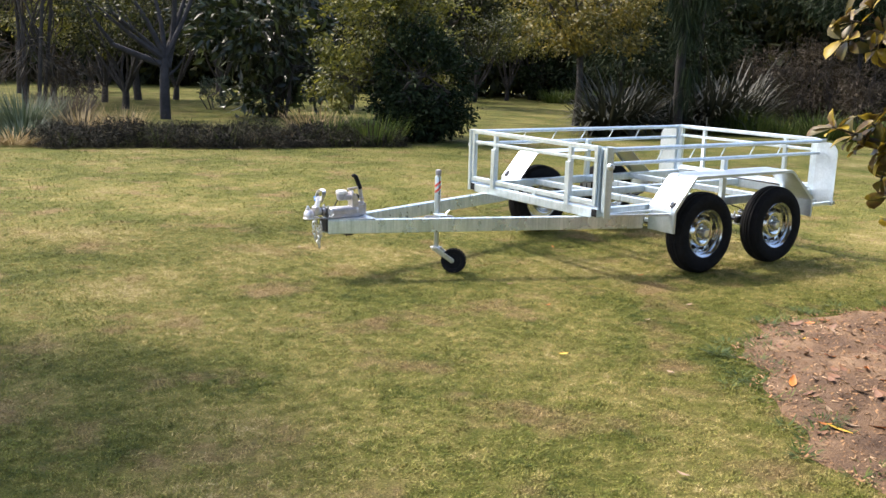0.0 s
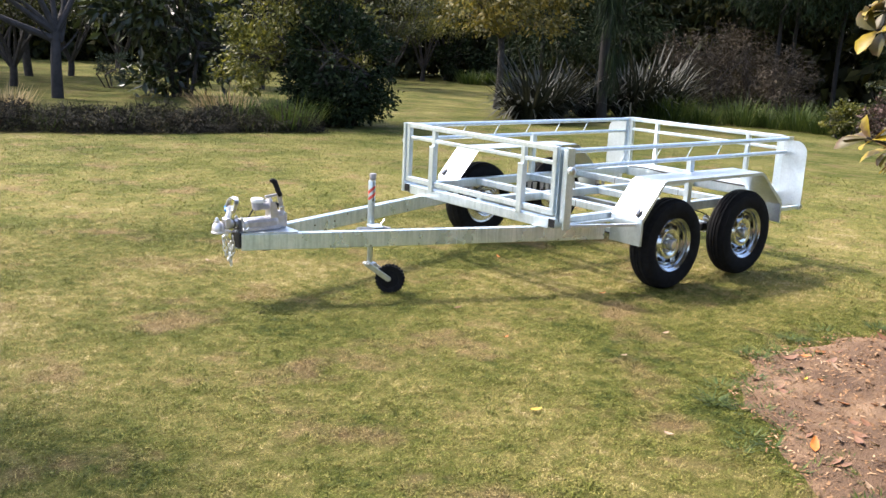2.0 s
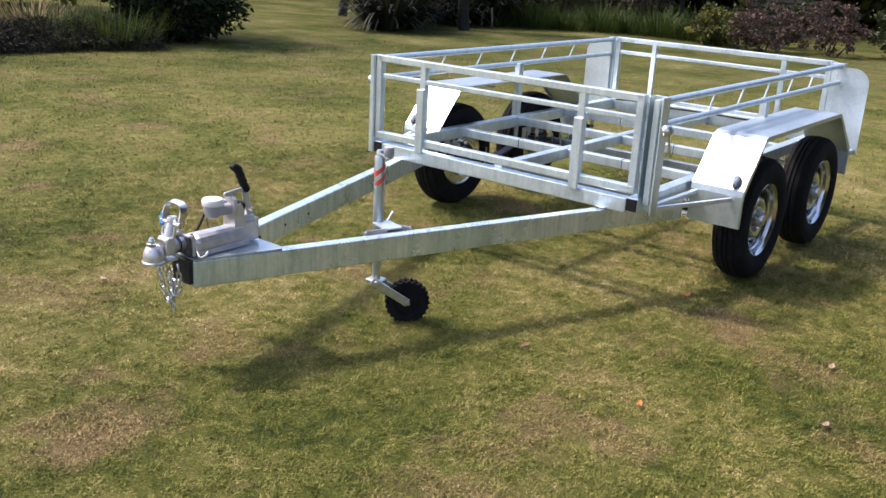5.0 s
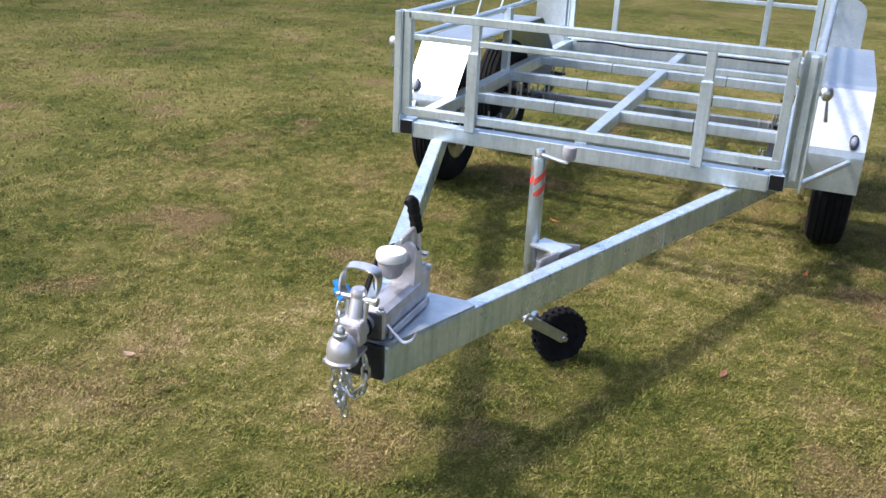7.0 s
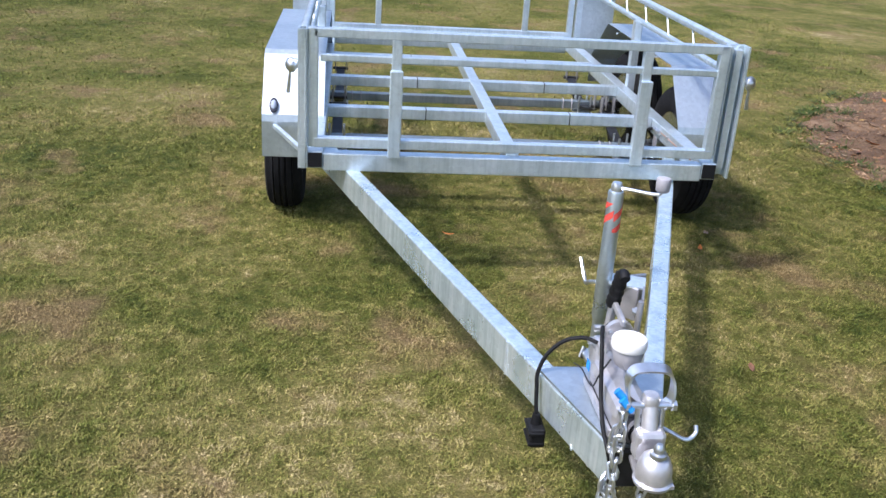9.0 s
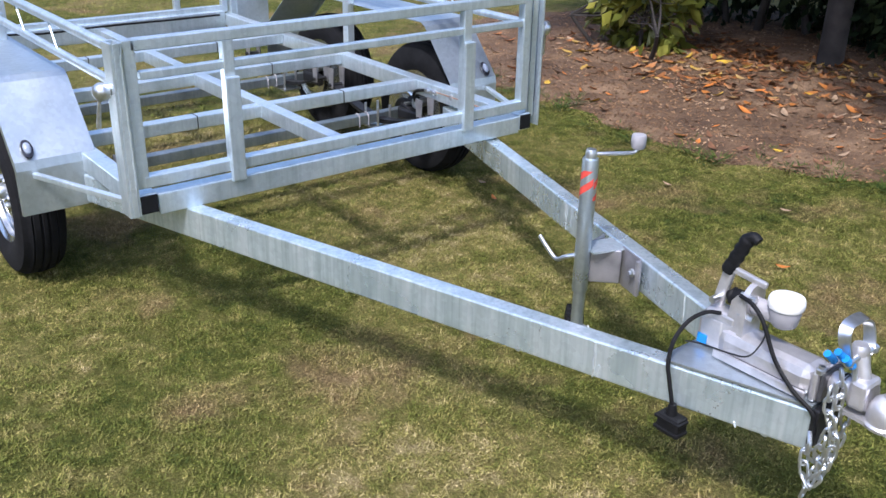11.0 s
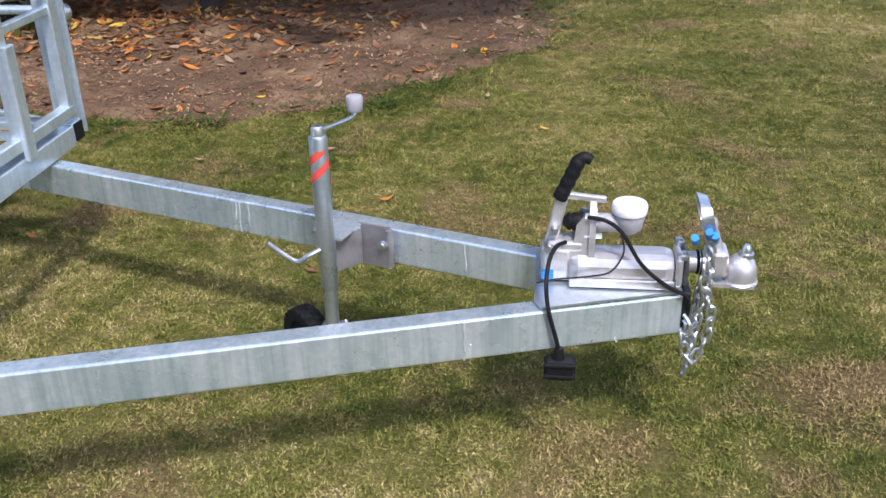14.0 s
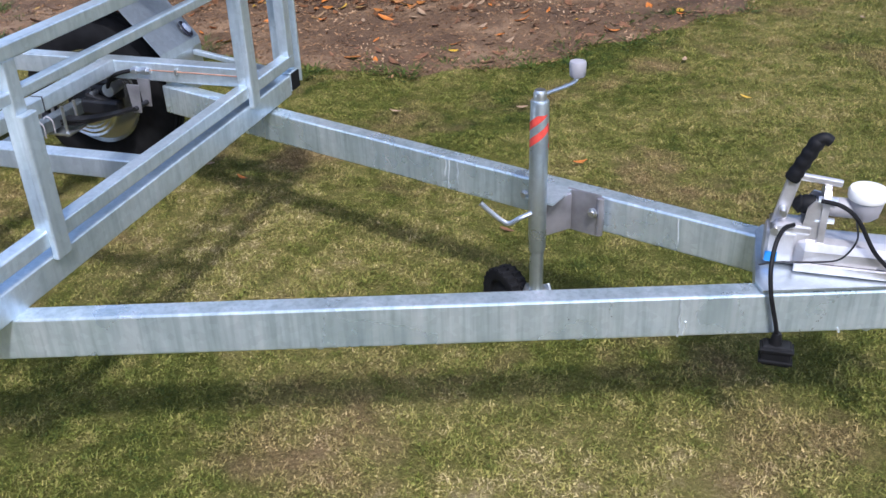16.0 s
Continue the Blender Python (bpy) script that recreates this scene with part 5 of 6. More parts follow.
def magnolia():
    # Many of these crown masses are unseen, placed to shade the bed's back
    root = tree("magnolia_tree", "broad-leaved magnolia with yellowing leathery leaves in the mulch bed", 0.98, -4.78, 4.6, 0.10,
                [((0, 0, 3.2), (2.0, 2.0, 1.1)), ((1.2, 0.6, 2.5), (1.3, 1.2, 0.8)), ((0.1, -1.3, 2.4), (1.6, 1.2, 1.1)), ((-1.25, 1.2, 3.15), (1.2, 0.95, 0.5)), ((-0.1, 1.15, 3.2), (1.1, 0.9, 0.5)), ((-1.9, 0.2, 3.0), (1.2, 1.0, 0.6)), ((-0.6, 0.3, 3.1), (1.2, 0.85, 0.6)), ((-2.2, 0.85, 3.1), (1.0, 0.9, 0.5)), ((-2.3, 1.5, 3.4), (1.2, 0.9, 0.6)),
                 ((-0.6, 0.45, 2.0), (1.2, 0.9, 0.4)), ((-1.7, -0.4, 2.0), (1.1, 0.9, 0.4)), ((0.6, 0.1, 2.0), (1.1, 0.9, 0.4)), ((-0.6, -0.9, 1.9), (1.2, 0.8, 0.4)), ((-0.5, 0.75, 2.45), (1.3, 0.55, 0.3)), ((1.2, 0.7, 2.45), (1.2, 0.55, 0.3)), ((-1.9, 0.75, 2.5), (0.8, 0.5, 0.3))], LEAF_MAGNOLIA, 31, BARK_DARK,
                long=0.19, wide=0.08, n=92000, fork=0.42, clump=0.15, hang=0.1)
    g = np.random.default_rng(91)
    o = Vector((0.98, -4.78, 0))
    low, high = Vector((-0.30, -3.30, 1.22)) - o, Vector((-0.15, -3.10, 1.80)) - o
    limb(root, "branch", BARK_DARK, (0, 0, 1.5), low, 0.035, 0.014, 0.06, g)
    limb(root, "branch", BARK_DARK, (0, 0, 1.8), high, 0.035, 0.014, 0.06, g)
    tips = [(-0.62, -3.07, 1.31), (-0.50, -3.10, 1.27), (-0.38, -3.13, 1.33), (-0.44, -3.22, 1.21), (-0.36, -3.30, 1.14), (-0.22, -3.22, 1.27), (-0.20, -3.36, 1.06), (-0.10, -3.24, 1.38),
            (-0.40, -2.92, 1.84), (-0.25, -2.95, 1.92), (-0.33, -3.08, 1.78), (-0.12, -3.12, 1.82), (-0.05, -3.05, 2.02), (-0.30, -3.02, 2.08), (-0.18, -3.42, 0.88), (0.02, -3.40, 1.16), (0.08, -3.28, 1.95),
            (-0.37, -3.21, 1.05), (-0.31, -3.30, 0.84), (-0.45, -3.11, 1.23), (-0.31, -3.21, 1.14), (-0.28, -3.2, 0.96), (-0.26, -3.16, 1.36), (-0.46, -2.96, 1.74), (-0.33, -3.05, 1.69), (-0.24, -3.1, 1.74)]
    kinds = []
    for k in range(5):
        verts, faces = [], []
        spray_leaf(verts, faces, Vector(), Vector((1, 0, 0)), Vector((0, 0.12 * (k - 2), 1)), 1.0, 0.34 + 0.04 * k)
        me = bpy.data.meshes.new("leaf")
        me.from_pydata([tuple(v) for v in verts], [], faces)
        me.materials.append(LEAF_SPRAY)
        me.shade_smooth()
        kinds.append(me)
    for p in tips:
        p = Vector(p) - o
        start = (low if p.z < 1.5 else high)
        limb(root, "twig", BARK_DARK, start.lerp(p, 0.05), p, 0.010, 0.005, 0.03, g, 5, 6)
        out = (p - start).normalized() + Vector((0, 0, 0.35))
        out.normalize()
        for k in range(int(g.integers(8, 12))):
            across = out.orthogonal().normalized()
            across.rotate(Matrix.Rotation(2 * math.pi * k / 9 + g.uniform(-0.3, 0.3), 3, out))
            along = (out * g.uniform(-0.15, 0.8) + across).normalized()
            side = along.cross(out + Vector((g.normal() * 0.25, g.normal() * 0.25, 0.5))).normalized()
            turn = Matrix((along, -side, side.cross(along))).transposed().to_4x4()
            turn.translation = p - out * g.uniform(0, 0.05)
            s = g.uniform(0.09, 0.145)
            ob = new("leaf", kinds[int(g.integers(0, 5))])
            ob.parent = root
            ob.matrix_basis = turn @ Matrix.Diagonal((s, s, s, 1))


magnolia()
tree("low_shrub", "small green shrub on the mulch", 2.25, -4.15, 0.9, 0.02, [((0, 0, 0.34), (0.50, 0.42, 0.30)), ((-0.1, 0.1, 0.62), (0.35, 0.3, 0.2))], LEAF_LIME, 33, BARK_DARK, long=0.15, wide=0.075, n=900, fork=0.3, category="shrub", clump=0.08, stems=3)
# Thicket behind the bed; its near-black leaves carry the deep shade there
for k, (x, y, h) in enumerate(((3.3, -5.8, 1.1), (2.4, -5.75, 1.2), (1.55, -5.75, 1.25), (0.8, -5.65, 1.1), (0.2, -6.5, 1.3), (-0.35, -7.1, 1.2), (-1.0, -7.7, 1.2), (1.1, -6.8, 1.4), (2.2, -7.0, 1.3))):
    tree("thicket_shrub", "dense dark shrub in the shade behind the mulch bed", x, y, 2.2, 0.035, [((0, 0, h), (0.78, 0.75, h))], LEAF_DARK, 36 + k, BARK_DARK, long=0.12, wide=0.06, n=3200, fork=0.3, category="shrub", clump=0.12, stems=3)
# Tree to the side, itself out of view, whose shade falls on the lawn
tree("shade_tree", "leafy tree that shades the lawn's edge", -5.7, 0.5, 5.2, 0.11, [((0.28, -0.2, 3.5), (0.95, 1.1, 0.8)), ((-0.7, 0.5, 3.9), (1.2, 1.1, 0.9)), ((0.72, -1.05, 3.4), (0.4, 0.5, 0.4))], LEAF_MID, 35, n=9500, long=0.14, wide=0.06)

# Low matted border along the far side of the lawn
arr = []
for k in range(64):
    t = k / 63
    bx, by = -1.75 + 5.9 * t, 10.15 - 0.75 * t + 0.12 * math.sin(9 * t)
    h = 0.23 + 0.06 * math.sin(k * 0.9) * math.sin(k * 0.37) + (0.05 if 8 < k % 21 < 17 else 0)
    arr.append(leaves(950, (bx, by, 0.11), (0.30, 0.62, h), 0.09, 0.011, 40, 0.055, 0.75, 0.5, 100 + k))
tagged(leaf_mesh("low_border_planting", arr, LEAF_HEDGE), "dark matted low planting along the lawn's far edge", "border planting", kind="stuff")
strap_plant("rush_clump", "green rushy grass rising from the border", 3.9, 9.6, [(420, 0, 0, 0.6, 0.62, 0.012, 41, 1.05, 0.2)], LEAF_RUSH, "grass clump")
strap_plant("rush_clump", "green rushy grass rising from the border", 3.2, 10.0, [(260, 0, 0, 0.5, 0.6, 0.012, 46, 1.05, 0.2)], LEAF_RUSH, "grass clump")
strap_plant("grey_clump", "grey-green grass rising from the border", -1.9, 11.2, [(320, 0, 0, 0.6, 0.48, 0.012, 47, 1.0, 0.5)], LEAF_BLUE, "grass clump")
strap_plant("straw_clump", "dry straw-coloured grass clump", -2.2, 10.5, [(360, 0, 0, 0.4, 0.55, 0.013, 42, 0.7, 0.7)], LEAF_STRAW, "grass clump")
strap_plant("straw_clump", "dry straw-coloured grass clump", -0.8, 12.2, [(260, 0, 0, 0.4, 0.7, 0.013, 44, 0.9, 0.4)], LEAF_STRAW, "grass clump")
strap_plant("straw_clump", "dry straw-coloured grass clump", 0.2, 13.0, [(160, 0, 0, 0.4, 0.6, 0.012, 45, 0.95, 0.3)], LEAF_STRAW, "grass clump")
strap_plant("grey_clump", "grey-green grass clump behind the border", -1.6, 13.2, [(700, 0, 0, 0.5, 0.9, 0.012, 43, 0.95, 0.35)], LEAF_BLUE, "grass clump")

TUFTS = np.random.default_rng(23)
for material, count, label in ((LEAF_REED, 46, "thin green grass growing through the low border"), (LEAF_STRAW, 16, "dry buff grass growing through the low border")):
    spec = []
    for k in range(count):
        t = TUFTS.uniform(0, 1)
        spec.append((int(TUFTS.integers(12, 34)), -1.75 + 5.9 * t, 10.15 - 0.75 * t + TUFTS.uniform(-0.35, 0.5), 0.16, TUFTS.uniform(0.28, 0.5), 0.010, 4000 + k, 0.95, 0.45))
    strap_plant("border_grass", label, 0, 0, spec, material, "grass", "stuff")

# Big round shrub: dark leaves for the shaded side, olive for the sunlit top
tree("round_shrub", "tall dense shrub, coloured dark for its shaded side, with olive at the top", 5.3, 10.1, 3.2, 0.06, [((0, 0, 1.25), (1.08, 0.95, 1.25)), ((0, 0, 0.55), (1.0, 0.9, 0.5))], LEAF_DARK, 51, BARK_DARK, n=13000, long=0.10, wide=0.05, category="shrub", stems=4, fork=0.3, clump=0.10, hang=0.1)
tree("olive_shrub", "olive-yellow leafy shrub behind the dark one", 5.15, 11.3, 3.9, 0.06, [((-0.45, -0.2, 2.3), (1.3, 1.0, 1.3)), ((-1.2, -0.3, 1.2), (0.6, 0.6, 0.6)), ((1.2, 0, 1.6), (0.5, 0.5, 1.1)), ((0.25, -0.7, 2.75), (1.1, 0.7, 0.6))], LEAF_OLIVE, 52, BARK_DARK, n=11000, long=0.11, wide=0.05, category="shrub", stems=3, fork=0.3, clump=0.12)
strap_plant("straw_clump", "dry straw-coloured grass clump", 3.7, 11.6, [(300, 0, 0, 0.5, 0.8, 0.014, 48, 0.9, 0.4)], LEAF_STRAW, "grass clump")

# Trees of the orchard lawn behind the border
g = np.random.default_rng(60)
old = tree("garden_tree", "dark grey-barked tree with a forked trunk", 2.1, 16.45, 5.4, 0.135, [((-1.2, 0.5, 3.7), (1.5, 1.3, 0.9)), ((1.0, 0.3, 4.2), (1.5, 1.4, 0.9)), ((-1.3, 0.2, 2.5), (0.7, 0.7, 0.4))], LEAF_MID, 61, n=3000, fork=0.26)
limb(old, "branch", BARK, (0, 0, 1.25), (-1.15, 0.3, 1.72), 0.09, 0.05, 0.10, g)
limb(old, "branch", BARK, (-1.1, 0.3, 1.70), (-1.7, 0.4, 2.7), 0.05, 0.02, 0.10, g)
limb(old, "branch", BARK, (0.05, 0, 1.2), (0.25, 0.0, 3.2), 0.10, 0.05, 0.12, g)
limb(old, "branch", BARK, (0, 0, 0.95), (0.45, -0.1, 1.5), 0.035, 0.012, 0.08, g)
limb(old, "branch", BARK, (0, 0, 0.9), (-0.40, -0.1, 1.5), 0.035, 0.012, 0.08, g)
tree("broadleaf_tree", "bushy tree with large glossy leaves", 5.3, 17.3, 4.8, 0.055, [((-0.2, 0, 2.5), (2.1, 1.4, 1.5)), ((0.6, 0, 1.3), (1.1, 0.9, 0.7)), ((-0.4, 0, 0.5), (0.6, 0.5, 0.3))], LEAF_BROAD, 62, BARK_DARK, n=4300, long=0.32, wide=0.12, stems=5, fork=0.28, clump=0.28)


def orchard_tree(x, y, h, leaf, seed, r=1.6, n=4500):
    """A short trunk that opens at once into a vase of thin limbs under a light crown."""
    g = np.random.default_rng(seed)
    root = new("orchard_tree")
    root.location = (x, y, 0)
    tagged(root, "small orchard tree, its thin dark limbs spreading from a short trunk", "tree")
    limb(root, "trunk", BARK_DARK, (0, 0, -0.05), (0.03, 0, 0.5), 0.11, 0.09, 0.02, g, 6, 10)
    arrays = []
    for k in range(9):
        a = 6.283 * k / 9 + g.uniform(-0.3, 0.3)
        e = Vector((math.cos(a) * r * 0.55, math.sin(a) * r * 0.55, h * g.uniform(0.5, 0.62)))
        limb(root, "branch", BARK_DARK, (0.02, 0, 0.42), e, 0.05, 0.022, 0.10, g, 6, 7)
        tip = e + Vector((math.cos(a) * r * 0.3, math.sin(a) * r * 0.3, h * 0.25))
        limb(root, "twig", BARK_DARK, e, tip, 0.022, 0.008, 0.06, g, 5, 6)
        for q in (e, tip):
            arrays.append(leaves(n // 18, q, (r * 0.42, r * 0.42, h * 0.13), 0.12, 0.05, 0, 0.13, 0.2, 0.2, seed * 31 + len(arrays)))
    leaf_mesh("crown", arrays, leaf, root)


for k, (x, y, h, m) in enumerate(((2.5, 23.8, 3.6, LEAF_OLIVE), (2.2, 20.4, 3.4, LEAF_WOOD), (0.8, 22.6, 3.9, LEAF_OLIVE), (5.4, 26.0, 3.8, LEAF_MID), (8.5, 30.0, 4.0, LEAF_WOOD), (4.0, 32.0, 4.2, LEAF_OLIVE), (21.9, 29.0, 4.4, LEAF_OLIVE), (19.0, 27.5, 4.0, LEAF_MID), (24.4, 30.4, 4.6, LEAF_OLIVE), (9.5, 21.0, 3.6, LEAF_WOOD), (27.5, 31.0, 4.6, LEAF_MID))):
    orchard_tree(x, y, h, m, 700 + k)
tree("grey_shrub", "thin grey-green shrub on the far lawn", 4.9, 20.7, 1.2, 0.02, [((0, 0, 0.55), (0.42, 0.42, 0.5))], LEAF_BLUE, 63, BARK_DARK, n=700, long=0.13, wide=0.03, fork=0.3, category="shrub", clump=0.08, stems=4)
for x, y in ((23.6, 27.4), (24.6, 26.9), (25.5, 26.2)):
    strap_plant("rush_clump", "green rushy grass on the far bank", x, y, [(420, 0, 0, 0.7, 0.7, 0.03, int(x * 10), 1.0, 0.3)], LEAF_RUSH, "grass clump")
for k, (x, y) in enumerate(((24.6, 29.8), (26.4, 28.4), (28.2, 27.2))):
    tree("thicket_shrub", "dense dark shrub on the far bank", x, y, 2.2, 0.035, [((0, 0, 0.95), (1.3, 1.2, 0.95))], LEAF_DARK, 640 + k, BARK_DARK, long=0.2, wide=0.10, n=1800, fork=0.3, category="shrub", clump=0.16, stems=3)
old = tree("cabbage_tree", "cabbage tree with slender curving trunks", -0.75, 17.4, 4.8, 0.05, [((0, 0, 3.3), (0.8, 0.8, 0.7)), ((0.1, -0.1, 1.4), (0.5, 0.4, 0.5))], LEAF_RUST, 80, BARK_DARK, n=1100, long=0.5, wide=0.03, stems=4, fork=0.6, clump=0.2, hang=1.0)
strap_plant("rust_clump", "rust-coloured dry clump behind the border", -0.6, 14.6, [(420, 0, 0, 0.5, 1.0, 0.012, 81, 0.95, 0.3)], LEAF_RUST, "shrub")
tree("rust_shrub", "twiggy reddish shrub under the orchard trees", 0.3, 17.8, 1.4, 0.02, [((0, 0, 0.75), (0.6, 0.6, 0.6))], LEAF_RUST, 82, BARK_DARK, n=900, long=0.10, wide=0.03, fork=0.3, category="shrub", clump=0.1, stems=4)

# Tall trees added for shade on the orchard lawn; their crowns are unseen
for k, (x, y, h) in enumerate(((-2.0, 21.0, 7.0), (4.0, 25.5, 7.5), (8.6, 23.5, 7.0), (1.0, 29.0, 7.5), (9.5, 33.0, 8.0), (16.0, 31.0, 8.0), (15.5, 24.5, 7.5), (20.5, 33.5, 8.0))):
    tree("tall_tree", "tall dark-leaved tree added to shade the orchard lawn", x, y, h, 0.13, [((0, 0, h * 0.72), (2.6, 2.5, 1.7)), ((0.4, -0.5, h * 0.52), (1.7, 1.6, 0.8))], LEAF_MID if k % 2 else LEAF_WOOD, 660 + k, BARK_DARK, n=5200, long=0.2, wide=0.09, fork=0.4, clump=0.25)

# Flax and trees on the far side of the lawn
for k, (x, y, s) in enumerate(((10.9, 10.7, 1.0), (11.8, 11.0, 1.15), (12.3, 11.9, 1.15), (15.2, 11.3, 1.3), (16.1, 11.6, 1.45), (17.2, 11.7, 1.3), (14.0, 11.6, 1.0))):
    strap_plant("flax_bush", "dark flax bush with arching strap leaves", x, y, [(300, 0, 0, 0.34, 1.72 * s, 0.062, 90 + k, 0.98, 1.05)], LEAF_FLAX, "flax bush")
tree("yellow_tree", "tree with yellowing leaves above the flax", 12.9, 14.0, 5.4, 0.12, [((-1.2, -0.4, 3.15), (1.5, 1.4, 1.2)), ((0.9, 0, 3.8), (2.0, 1.5, 1.3)), ((0.4, -0.3, 2.6), (1.4, 1.0, 0.7))], LEAF_YELLOW, 101, BARK_DARK, n=8500, long=0.13, wide=0.07, fork=0.35, clump=0.15)
tree("palm_lily", "dark trunk with hanging dead leaves", 13.0, 10.3, 4.8, 0.13, [((0, 0, 2.4), (0.34, 0.34, 1.5)), ((0, 0, 4.0), (0.8, 0.8, 0.7))], LEAF_DARK, 102, BARK_SHADED, n=2400, long=0.6, wide=0.018, fork=0.8, clump=0.10, hang=4.0)
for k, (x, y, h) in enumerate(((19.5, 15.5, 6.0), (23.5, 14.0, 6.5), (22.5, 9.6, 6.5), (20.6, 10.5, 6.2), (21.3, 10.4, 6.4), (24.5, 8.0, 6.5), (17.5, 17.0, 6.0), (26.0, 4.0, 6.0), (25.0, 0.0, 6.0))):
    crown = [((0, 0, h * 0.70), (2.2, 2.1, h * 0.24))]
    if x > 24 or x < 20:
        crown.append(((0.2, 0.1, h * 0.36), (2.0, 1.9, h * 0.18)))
    tree("dark_conifer", "tall dark tree with a thin trunk and drooping boughs", x, y, h, 0.075, crown, LEAF_DARK, 110 + k, BARK_SHADED, n=5200, long=0.26, wide=0.04, fork=0.5, clump=0.25, hang=0.8, shell=0.3)
for k, (x, y, r) in enumerate(((19.4, 12.8, 1.0), (20.6, 11.6, 1.1), (21.2, 12.9, 1.15), (19.9, 9.6, 0.8))):
    tree("bracken_shrub", "brown dry twiggy shrub under the trees", x, y, 2.0, 0.03, [((0, 0, r), (r, r * 0.9, r * 0.9)), ((0, 0, r * 1.9), (r * 0.8, r * 0.8, r * 0.6))], LEAF_RUST, 125 + k, BARK_DARK, n=2600, long=0.16, wide=0.024, fork=0.3, category="shrub", clump=0.16, stems=4)
for k in range(15):
    t = k / 14
    strap_plant("rush_clump", "green rushy grass at the lawn's edge", 14.9 + 2.3 * t + 0.3 * (k % 2) + 1.2 * math.sin(3.14 * t), 10.9 - 4.5 * t, [(150 + 40 * (k % 4), 0, 0, 0.42, 0.5 + 0.13 * (k * 7 % 4), 0.014, 130 + k, 1.0, 0.3)], LEAF_REED, "grass clump")
for k, (x, y, r, m) in enumerate(((16.5, 4.9, 0.72, LEAF_PINK), (17.6, 3.9, 0.8, LEAF_PINK), (16.9, 6.1, 0.55, LEAF_OLIVE), (18.4, 2.5, 0.8, LEAF_MID), (18.9, 1.0, 0.75, LEAF_OLIVE), (18.3, 5.6, 1.0, LEAF_MID))):
    tree("flowering_shrub", ("low shrub with pink flowers" if m is LEAF_PINK else "low leafy shrub") + " at the lawn's edge", x, y, 1.0, 0.02, [((0, 0, r * 0.75), (r, r, r * 0.8))], m, 150 + k, BARK_DARK, n=2400, long=0.08, wide=0.055, fork=0.3, category="shrub", clump=0.06, stems=3)


# Timber screen by the pink shrubs
def timber_screen():
    root = new("timber_screen")
    root.location = (20.6, 5.9, 0)
    root.rotation_euler = (0, 0, radians(-62))
    tagged(root, "weathered timber slat screen between the shrubs", "screen")
    for x in (-0.9, 0.9):
        part("post", box((x - 0.05, -0.05, 0), (x + 0.05, 0.05, 1.9), 0.006), TIMBER, root)
    first = part("slat", box((-0.95, -0.075, 0), (0.95, -0.052, 0.10), 0.003), TIMBER, root)
    first.location.z = 0.15
    for k in range(1, 13):
        ob = new("slat", first.data)
        ob.parent = root
        ob.location = (0, 0, 0.15 + 0.135 * k)


timber_screen()

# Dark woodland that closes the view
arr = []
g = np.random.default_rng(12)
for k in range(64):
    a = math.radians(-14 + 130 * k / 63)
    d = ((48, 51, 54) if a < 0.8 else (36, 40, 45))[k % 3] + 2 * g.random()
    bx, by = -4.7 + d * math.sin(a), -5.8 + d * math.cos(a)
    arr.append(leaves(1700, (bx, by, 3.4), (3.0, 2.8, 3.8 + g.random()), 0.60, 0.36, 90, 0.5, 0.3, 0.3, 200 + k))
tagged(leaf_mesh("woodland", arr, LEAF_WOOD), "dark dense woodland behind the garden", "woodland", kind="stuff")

# Fallen leaves on the bed and the grass beside it
def litter_mesh(k):
    bm = bmesh.new()
    gg = np.random.default_rng(300 + k)
    L, W = 0.065, 0.024
    curl = 0.004 + 0.007 * (k % 3)
    rows = []
    for i in range(6):
        t = i / 5
        w = W * 1.15 * math.sin(math.pi * min(1, t * 0.94 + 0.04)) ** 0.8 * (0.8 + 0.25 * gg.random())
        z = curl * (2 * t - 1) ** 2 + 0.003
        rows.append([bm.verts.new(((t - 0.5) * 2 * L, y * w, z + abs(y) * (0.003 + 0.004 * (k % 2)))) for y in (-1, 0, 1)])
    for a, b in zip(rows, rows[1:]):
        for j in (0, 1):
            bm.faces.new((a[j], a[j + 1], b[j + 1], b[j]))
    me = bpy.data.meshes.new("fallen_leaf")
    bm.to_mesh(me)
    bm.free()
    me.materials.append(LITTER[k % 4])
    me.shade_smooth()
    return me


# Bark chips and bits over the bed
def chips(n, seed):
    g = np.random.default_rng(seed)
    a, f = g.uniform(0, 6.283, n), np.sqrt(g.random(n)) * 1.02
    v = []
    for ai, fi in zip(a, f):
        r = bed_edge(ai) * fi
        x, y = BED.x + r * math.cos(ai), BED.y + r * math.sin(ai)
        if y < -6.6:
            continue
        q = Vector((x, y, 0))
        z = 0.012 + (0.035 * (1 - min(1, fi) ** 3) + noise.noise(q * 2.3) * 0.03 + noise.noise(q * 9) * 0.02) * max(0, min(1, (1 - fi) * 9))
        m = pose(x, y, z + 0.003, g.uniform(-25, 25), g.uniform(-25, 25), g.uniform(0, 360))
        L, w = g.uniform(0.004, 0.015), g.uniform(0.002, 0.006)
        v += [m @ Vector(c) for c in ((-L, -w, 0), (L, -w * 0.6, 0.002), (L * 0.9, w, 0), (-L * 0.8, w * 0.8, 0.003))]
    return np.array([tuple(c) for c in v])


CHIP = leaf_material("bark_chips", [(0.1, (0.08, 0.044, 0.022)), (0.4, (0.19, 0.11, 0.057)), (0.7, (0.32, 0.18, 0.09)), (0.95, (0.50, 0.37, 0.24))], 0.8, 0.2, 0.0)
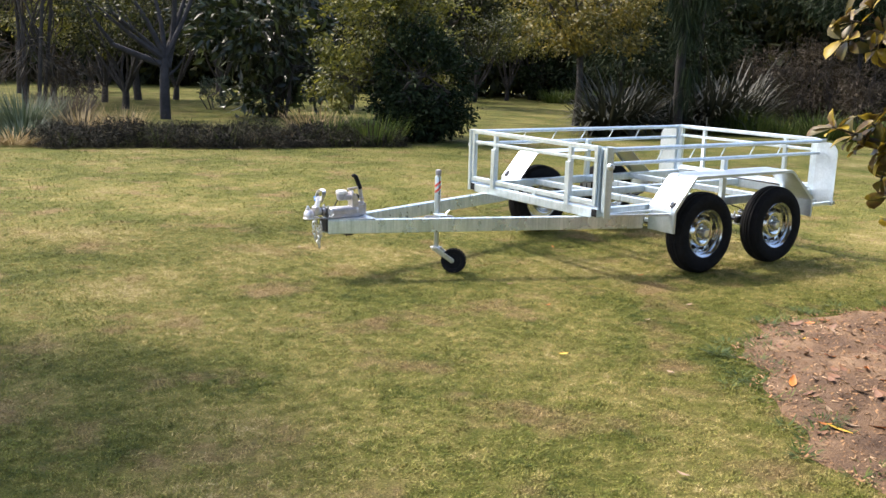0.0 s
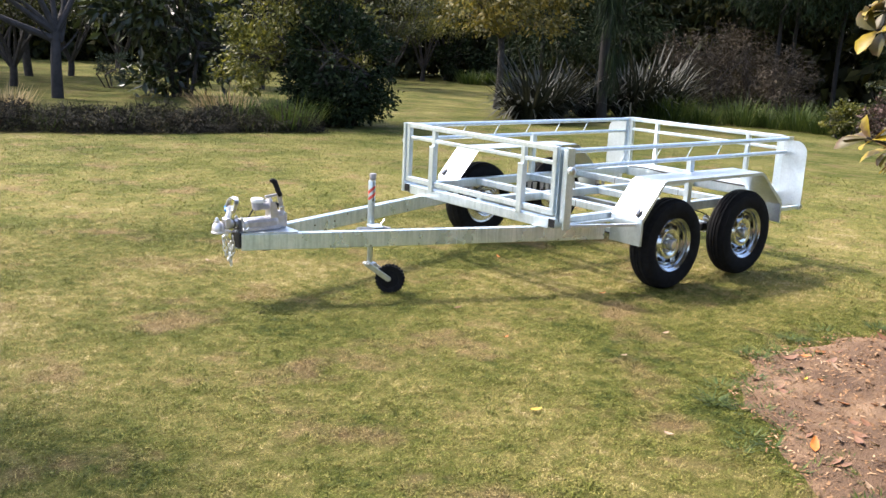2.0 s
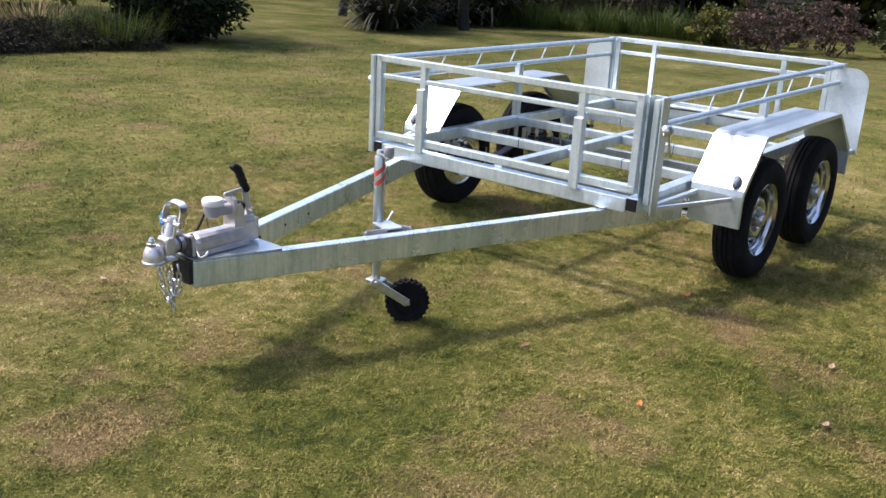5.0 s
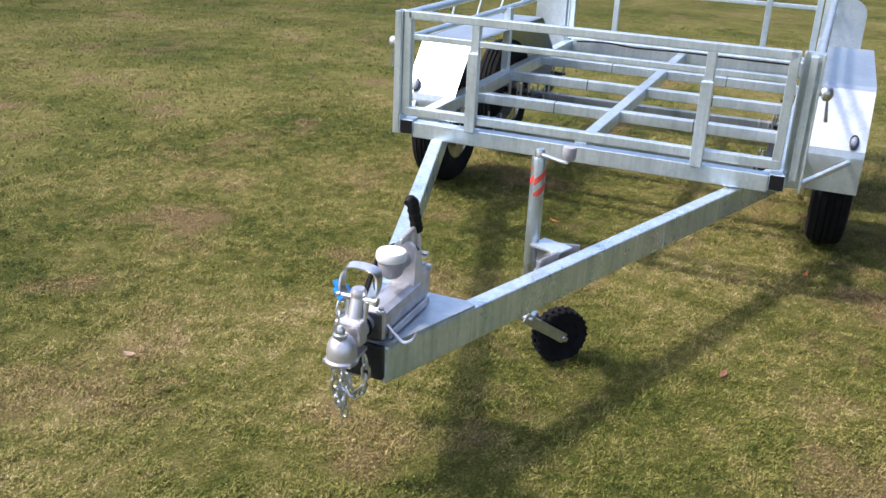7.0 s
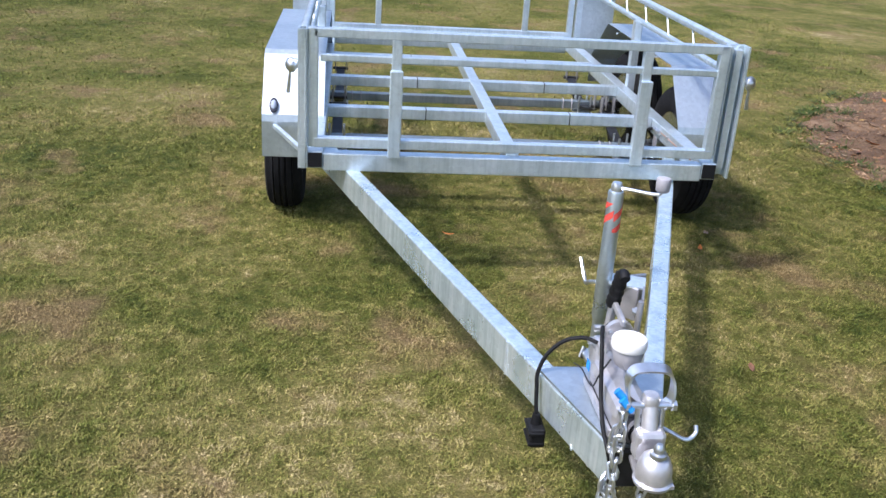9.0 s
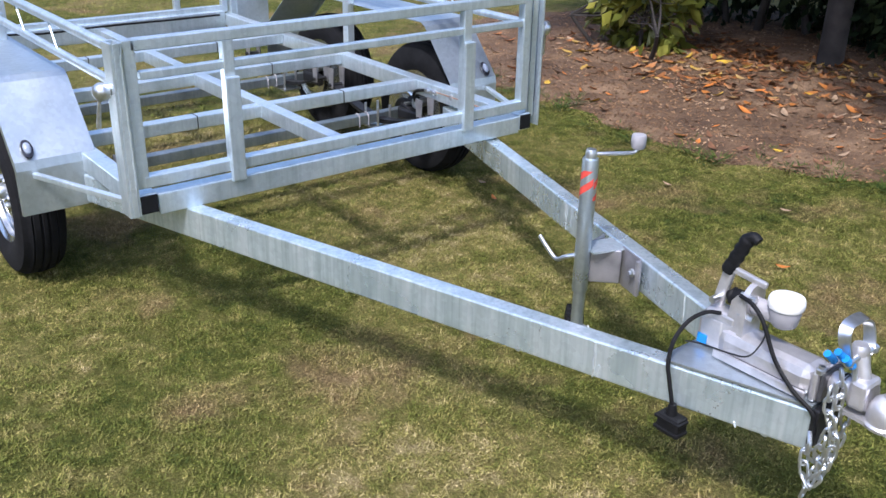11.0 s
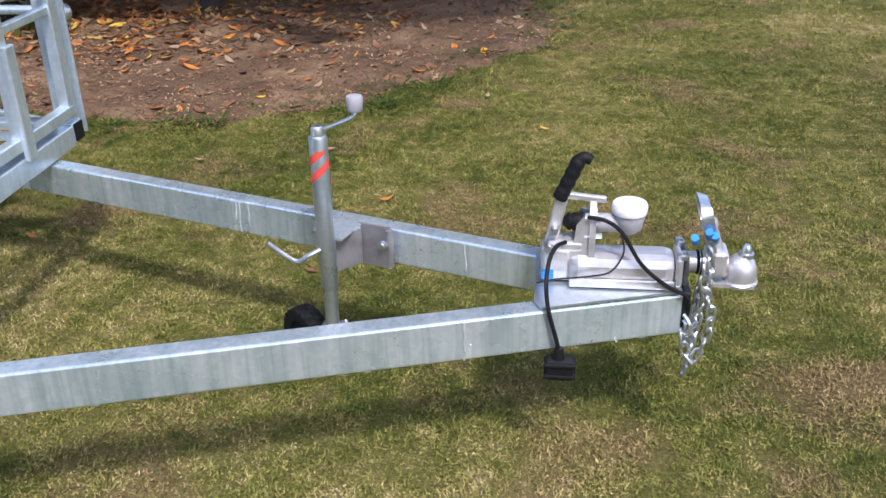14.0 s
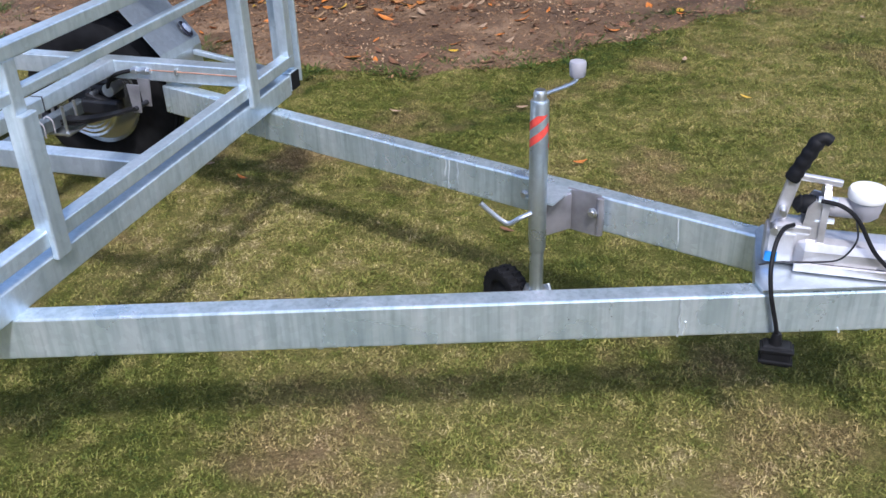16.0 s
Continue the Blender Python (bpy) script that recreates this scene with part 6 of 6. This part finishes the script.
tagged(raw_mesh("bark_chips", chips(24000, 5), 4, CHIP), "loose bark chips and bits scattered over the bed", "bark chips", kind="stuff")
# Weeds and longer grass creeping over the bed's edge
WEED = np.random.default_rng(19)
spec = []
for k in range(150):
    a = WEED.uniform(0.3, 3.6)
    r = bed_edge(a) * WEED.uniform(0.9, 1.06)
    spec.append((int(WEED.integers(14, 40)), BED.x + r * math.cos(a), BED.y + r * math.sin(a), 0.05, 0.085, 0.006, 400 + k, 0.6, 0.4))
strap_plant("edge_grass", "ragged longer grass creeping over the bed's edge", 0, 0, spec, LEAF_RUSH, "grass", "stuff")

LITTER_MIX = leaf_material("mixed_litter", [(0.05, (0.07, 0.032, 0.016)), (0.35, (0.15, 0.065, 0.028)), (0.55, (0.36, 0.13, 0.025)), (0.7, (0.26, 0.17, 0.10)), (0.88, (0.46, 0.29, 0.04))], 0.6, 0.3, 0.0)
LITTER_MESH = [litter_mesh(k) for k in range(12)]
TONE = ("yellow", "orange", "brown", "pale buff")
g = np.random.default_rng(77)
made = single = 0
rest = bmesh.new()
while made < 1500:
    a, f = g.uniform(0, 6.283), math.sqrt(g.random())
    if made < 110:
        a, f = g.uniform(1.9, 3.5), g.uniform(0.45, 1.0)
    elif made > 420:
        a, f = g.uniform(-0.4, 3.5), 0.05 + 0.62 * g.random()
    elif made > 330:
        a, f = g.uniform(-0.3, 1.9), 0.1 + 0.45 * g.random()
    r = bed_edge(a) * f * 0.98
    x, y = BED.x + r * math.cos(a), BED.y + r * math.sin(a)
    if y < -6.4 or (y < -5.2 and g.random() < 0.5):
        continue
    p = Vector((x, y, 0))
    lump = noise.noise(p * 2.3) * 0.03 + noise.noise(p * 9) * 0.02
    z = 0.012 + (0.035 * (1 - f ** 3) + lump) * min(1, (1 - f * 0.98) * 9)
    kind = int(g.choice([0, 1, 2, 3], p=[0.02, 0.08, 0.52, 0.38] if made < 110 else [0.12, 0.28, 0.42, 0.18]))
    me = LITTER_MESH[kind + 4 * int(g.integers(0, 3))]
    s = g.uniform(0.32, 0.8) * (1.25 if made % 9 == 0 else 1.0)
    at = pose(x, y, z + 0.004, g.uniform(-22, 22), g.uniform(-22, 22), g.uniform(0, 360)) @ Matrix.Diagonal((s, s, s, 1))
    made += 1
    if y < -5.3 or single >= 282:
        rest.from_mesh(me)
        rest.verts.ensure_lookup_table()
        bmesh.ops.transform(rest, matrix=at, verts=rest.verts[-len(me.vertices):])
        continue
    single += 1
    ob = new("fallen_leaf", me)
    ob.matrix_basis = at
    tagged(ob, TONE[kind] + " fallen leaf lying on the mulch", "leaf", "fallen leaves on the bed")
tagged(part("leaf_litter", rest, LITTER_MIX, smooth=True), "brown, orange and yellow leaf litter towards the back of the bed", "leaf litter", kind="stuff")
for x, y, kind in ((-1.57, 1.02, 3), (-0.55, -1.9, 3), (-1.2, -2.7, 3), (-0.9, -1.35, 1), (0.35, -0.95, 1), (0.55, -1.05, 3), (-0.75, -0.75, 2), (0.45, 0.2, 1), (-2.1, -3.6, 3), (-1.5, -2.2, 0), (0.0, -1.75, 3), (-0.1, 4.6, 2), (-1.0, 6.2, 3)):
    ob = new("fallen_leaf", LITTER_MESH[kind + 4])
    ob.matrix_basis = pose(x, y, 0.016, 4, -5, (x * 977) % 360) @ Matrix.Diagonal((0.42, 0.42, 0.42, 1))
    tagged(ob, TONE[kind] + " fallen leaf lying on the mown grass", "leaf", "fallen leaves on the lawn")
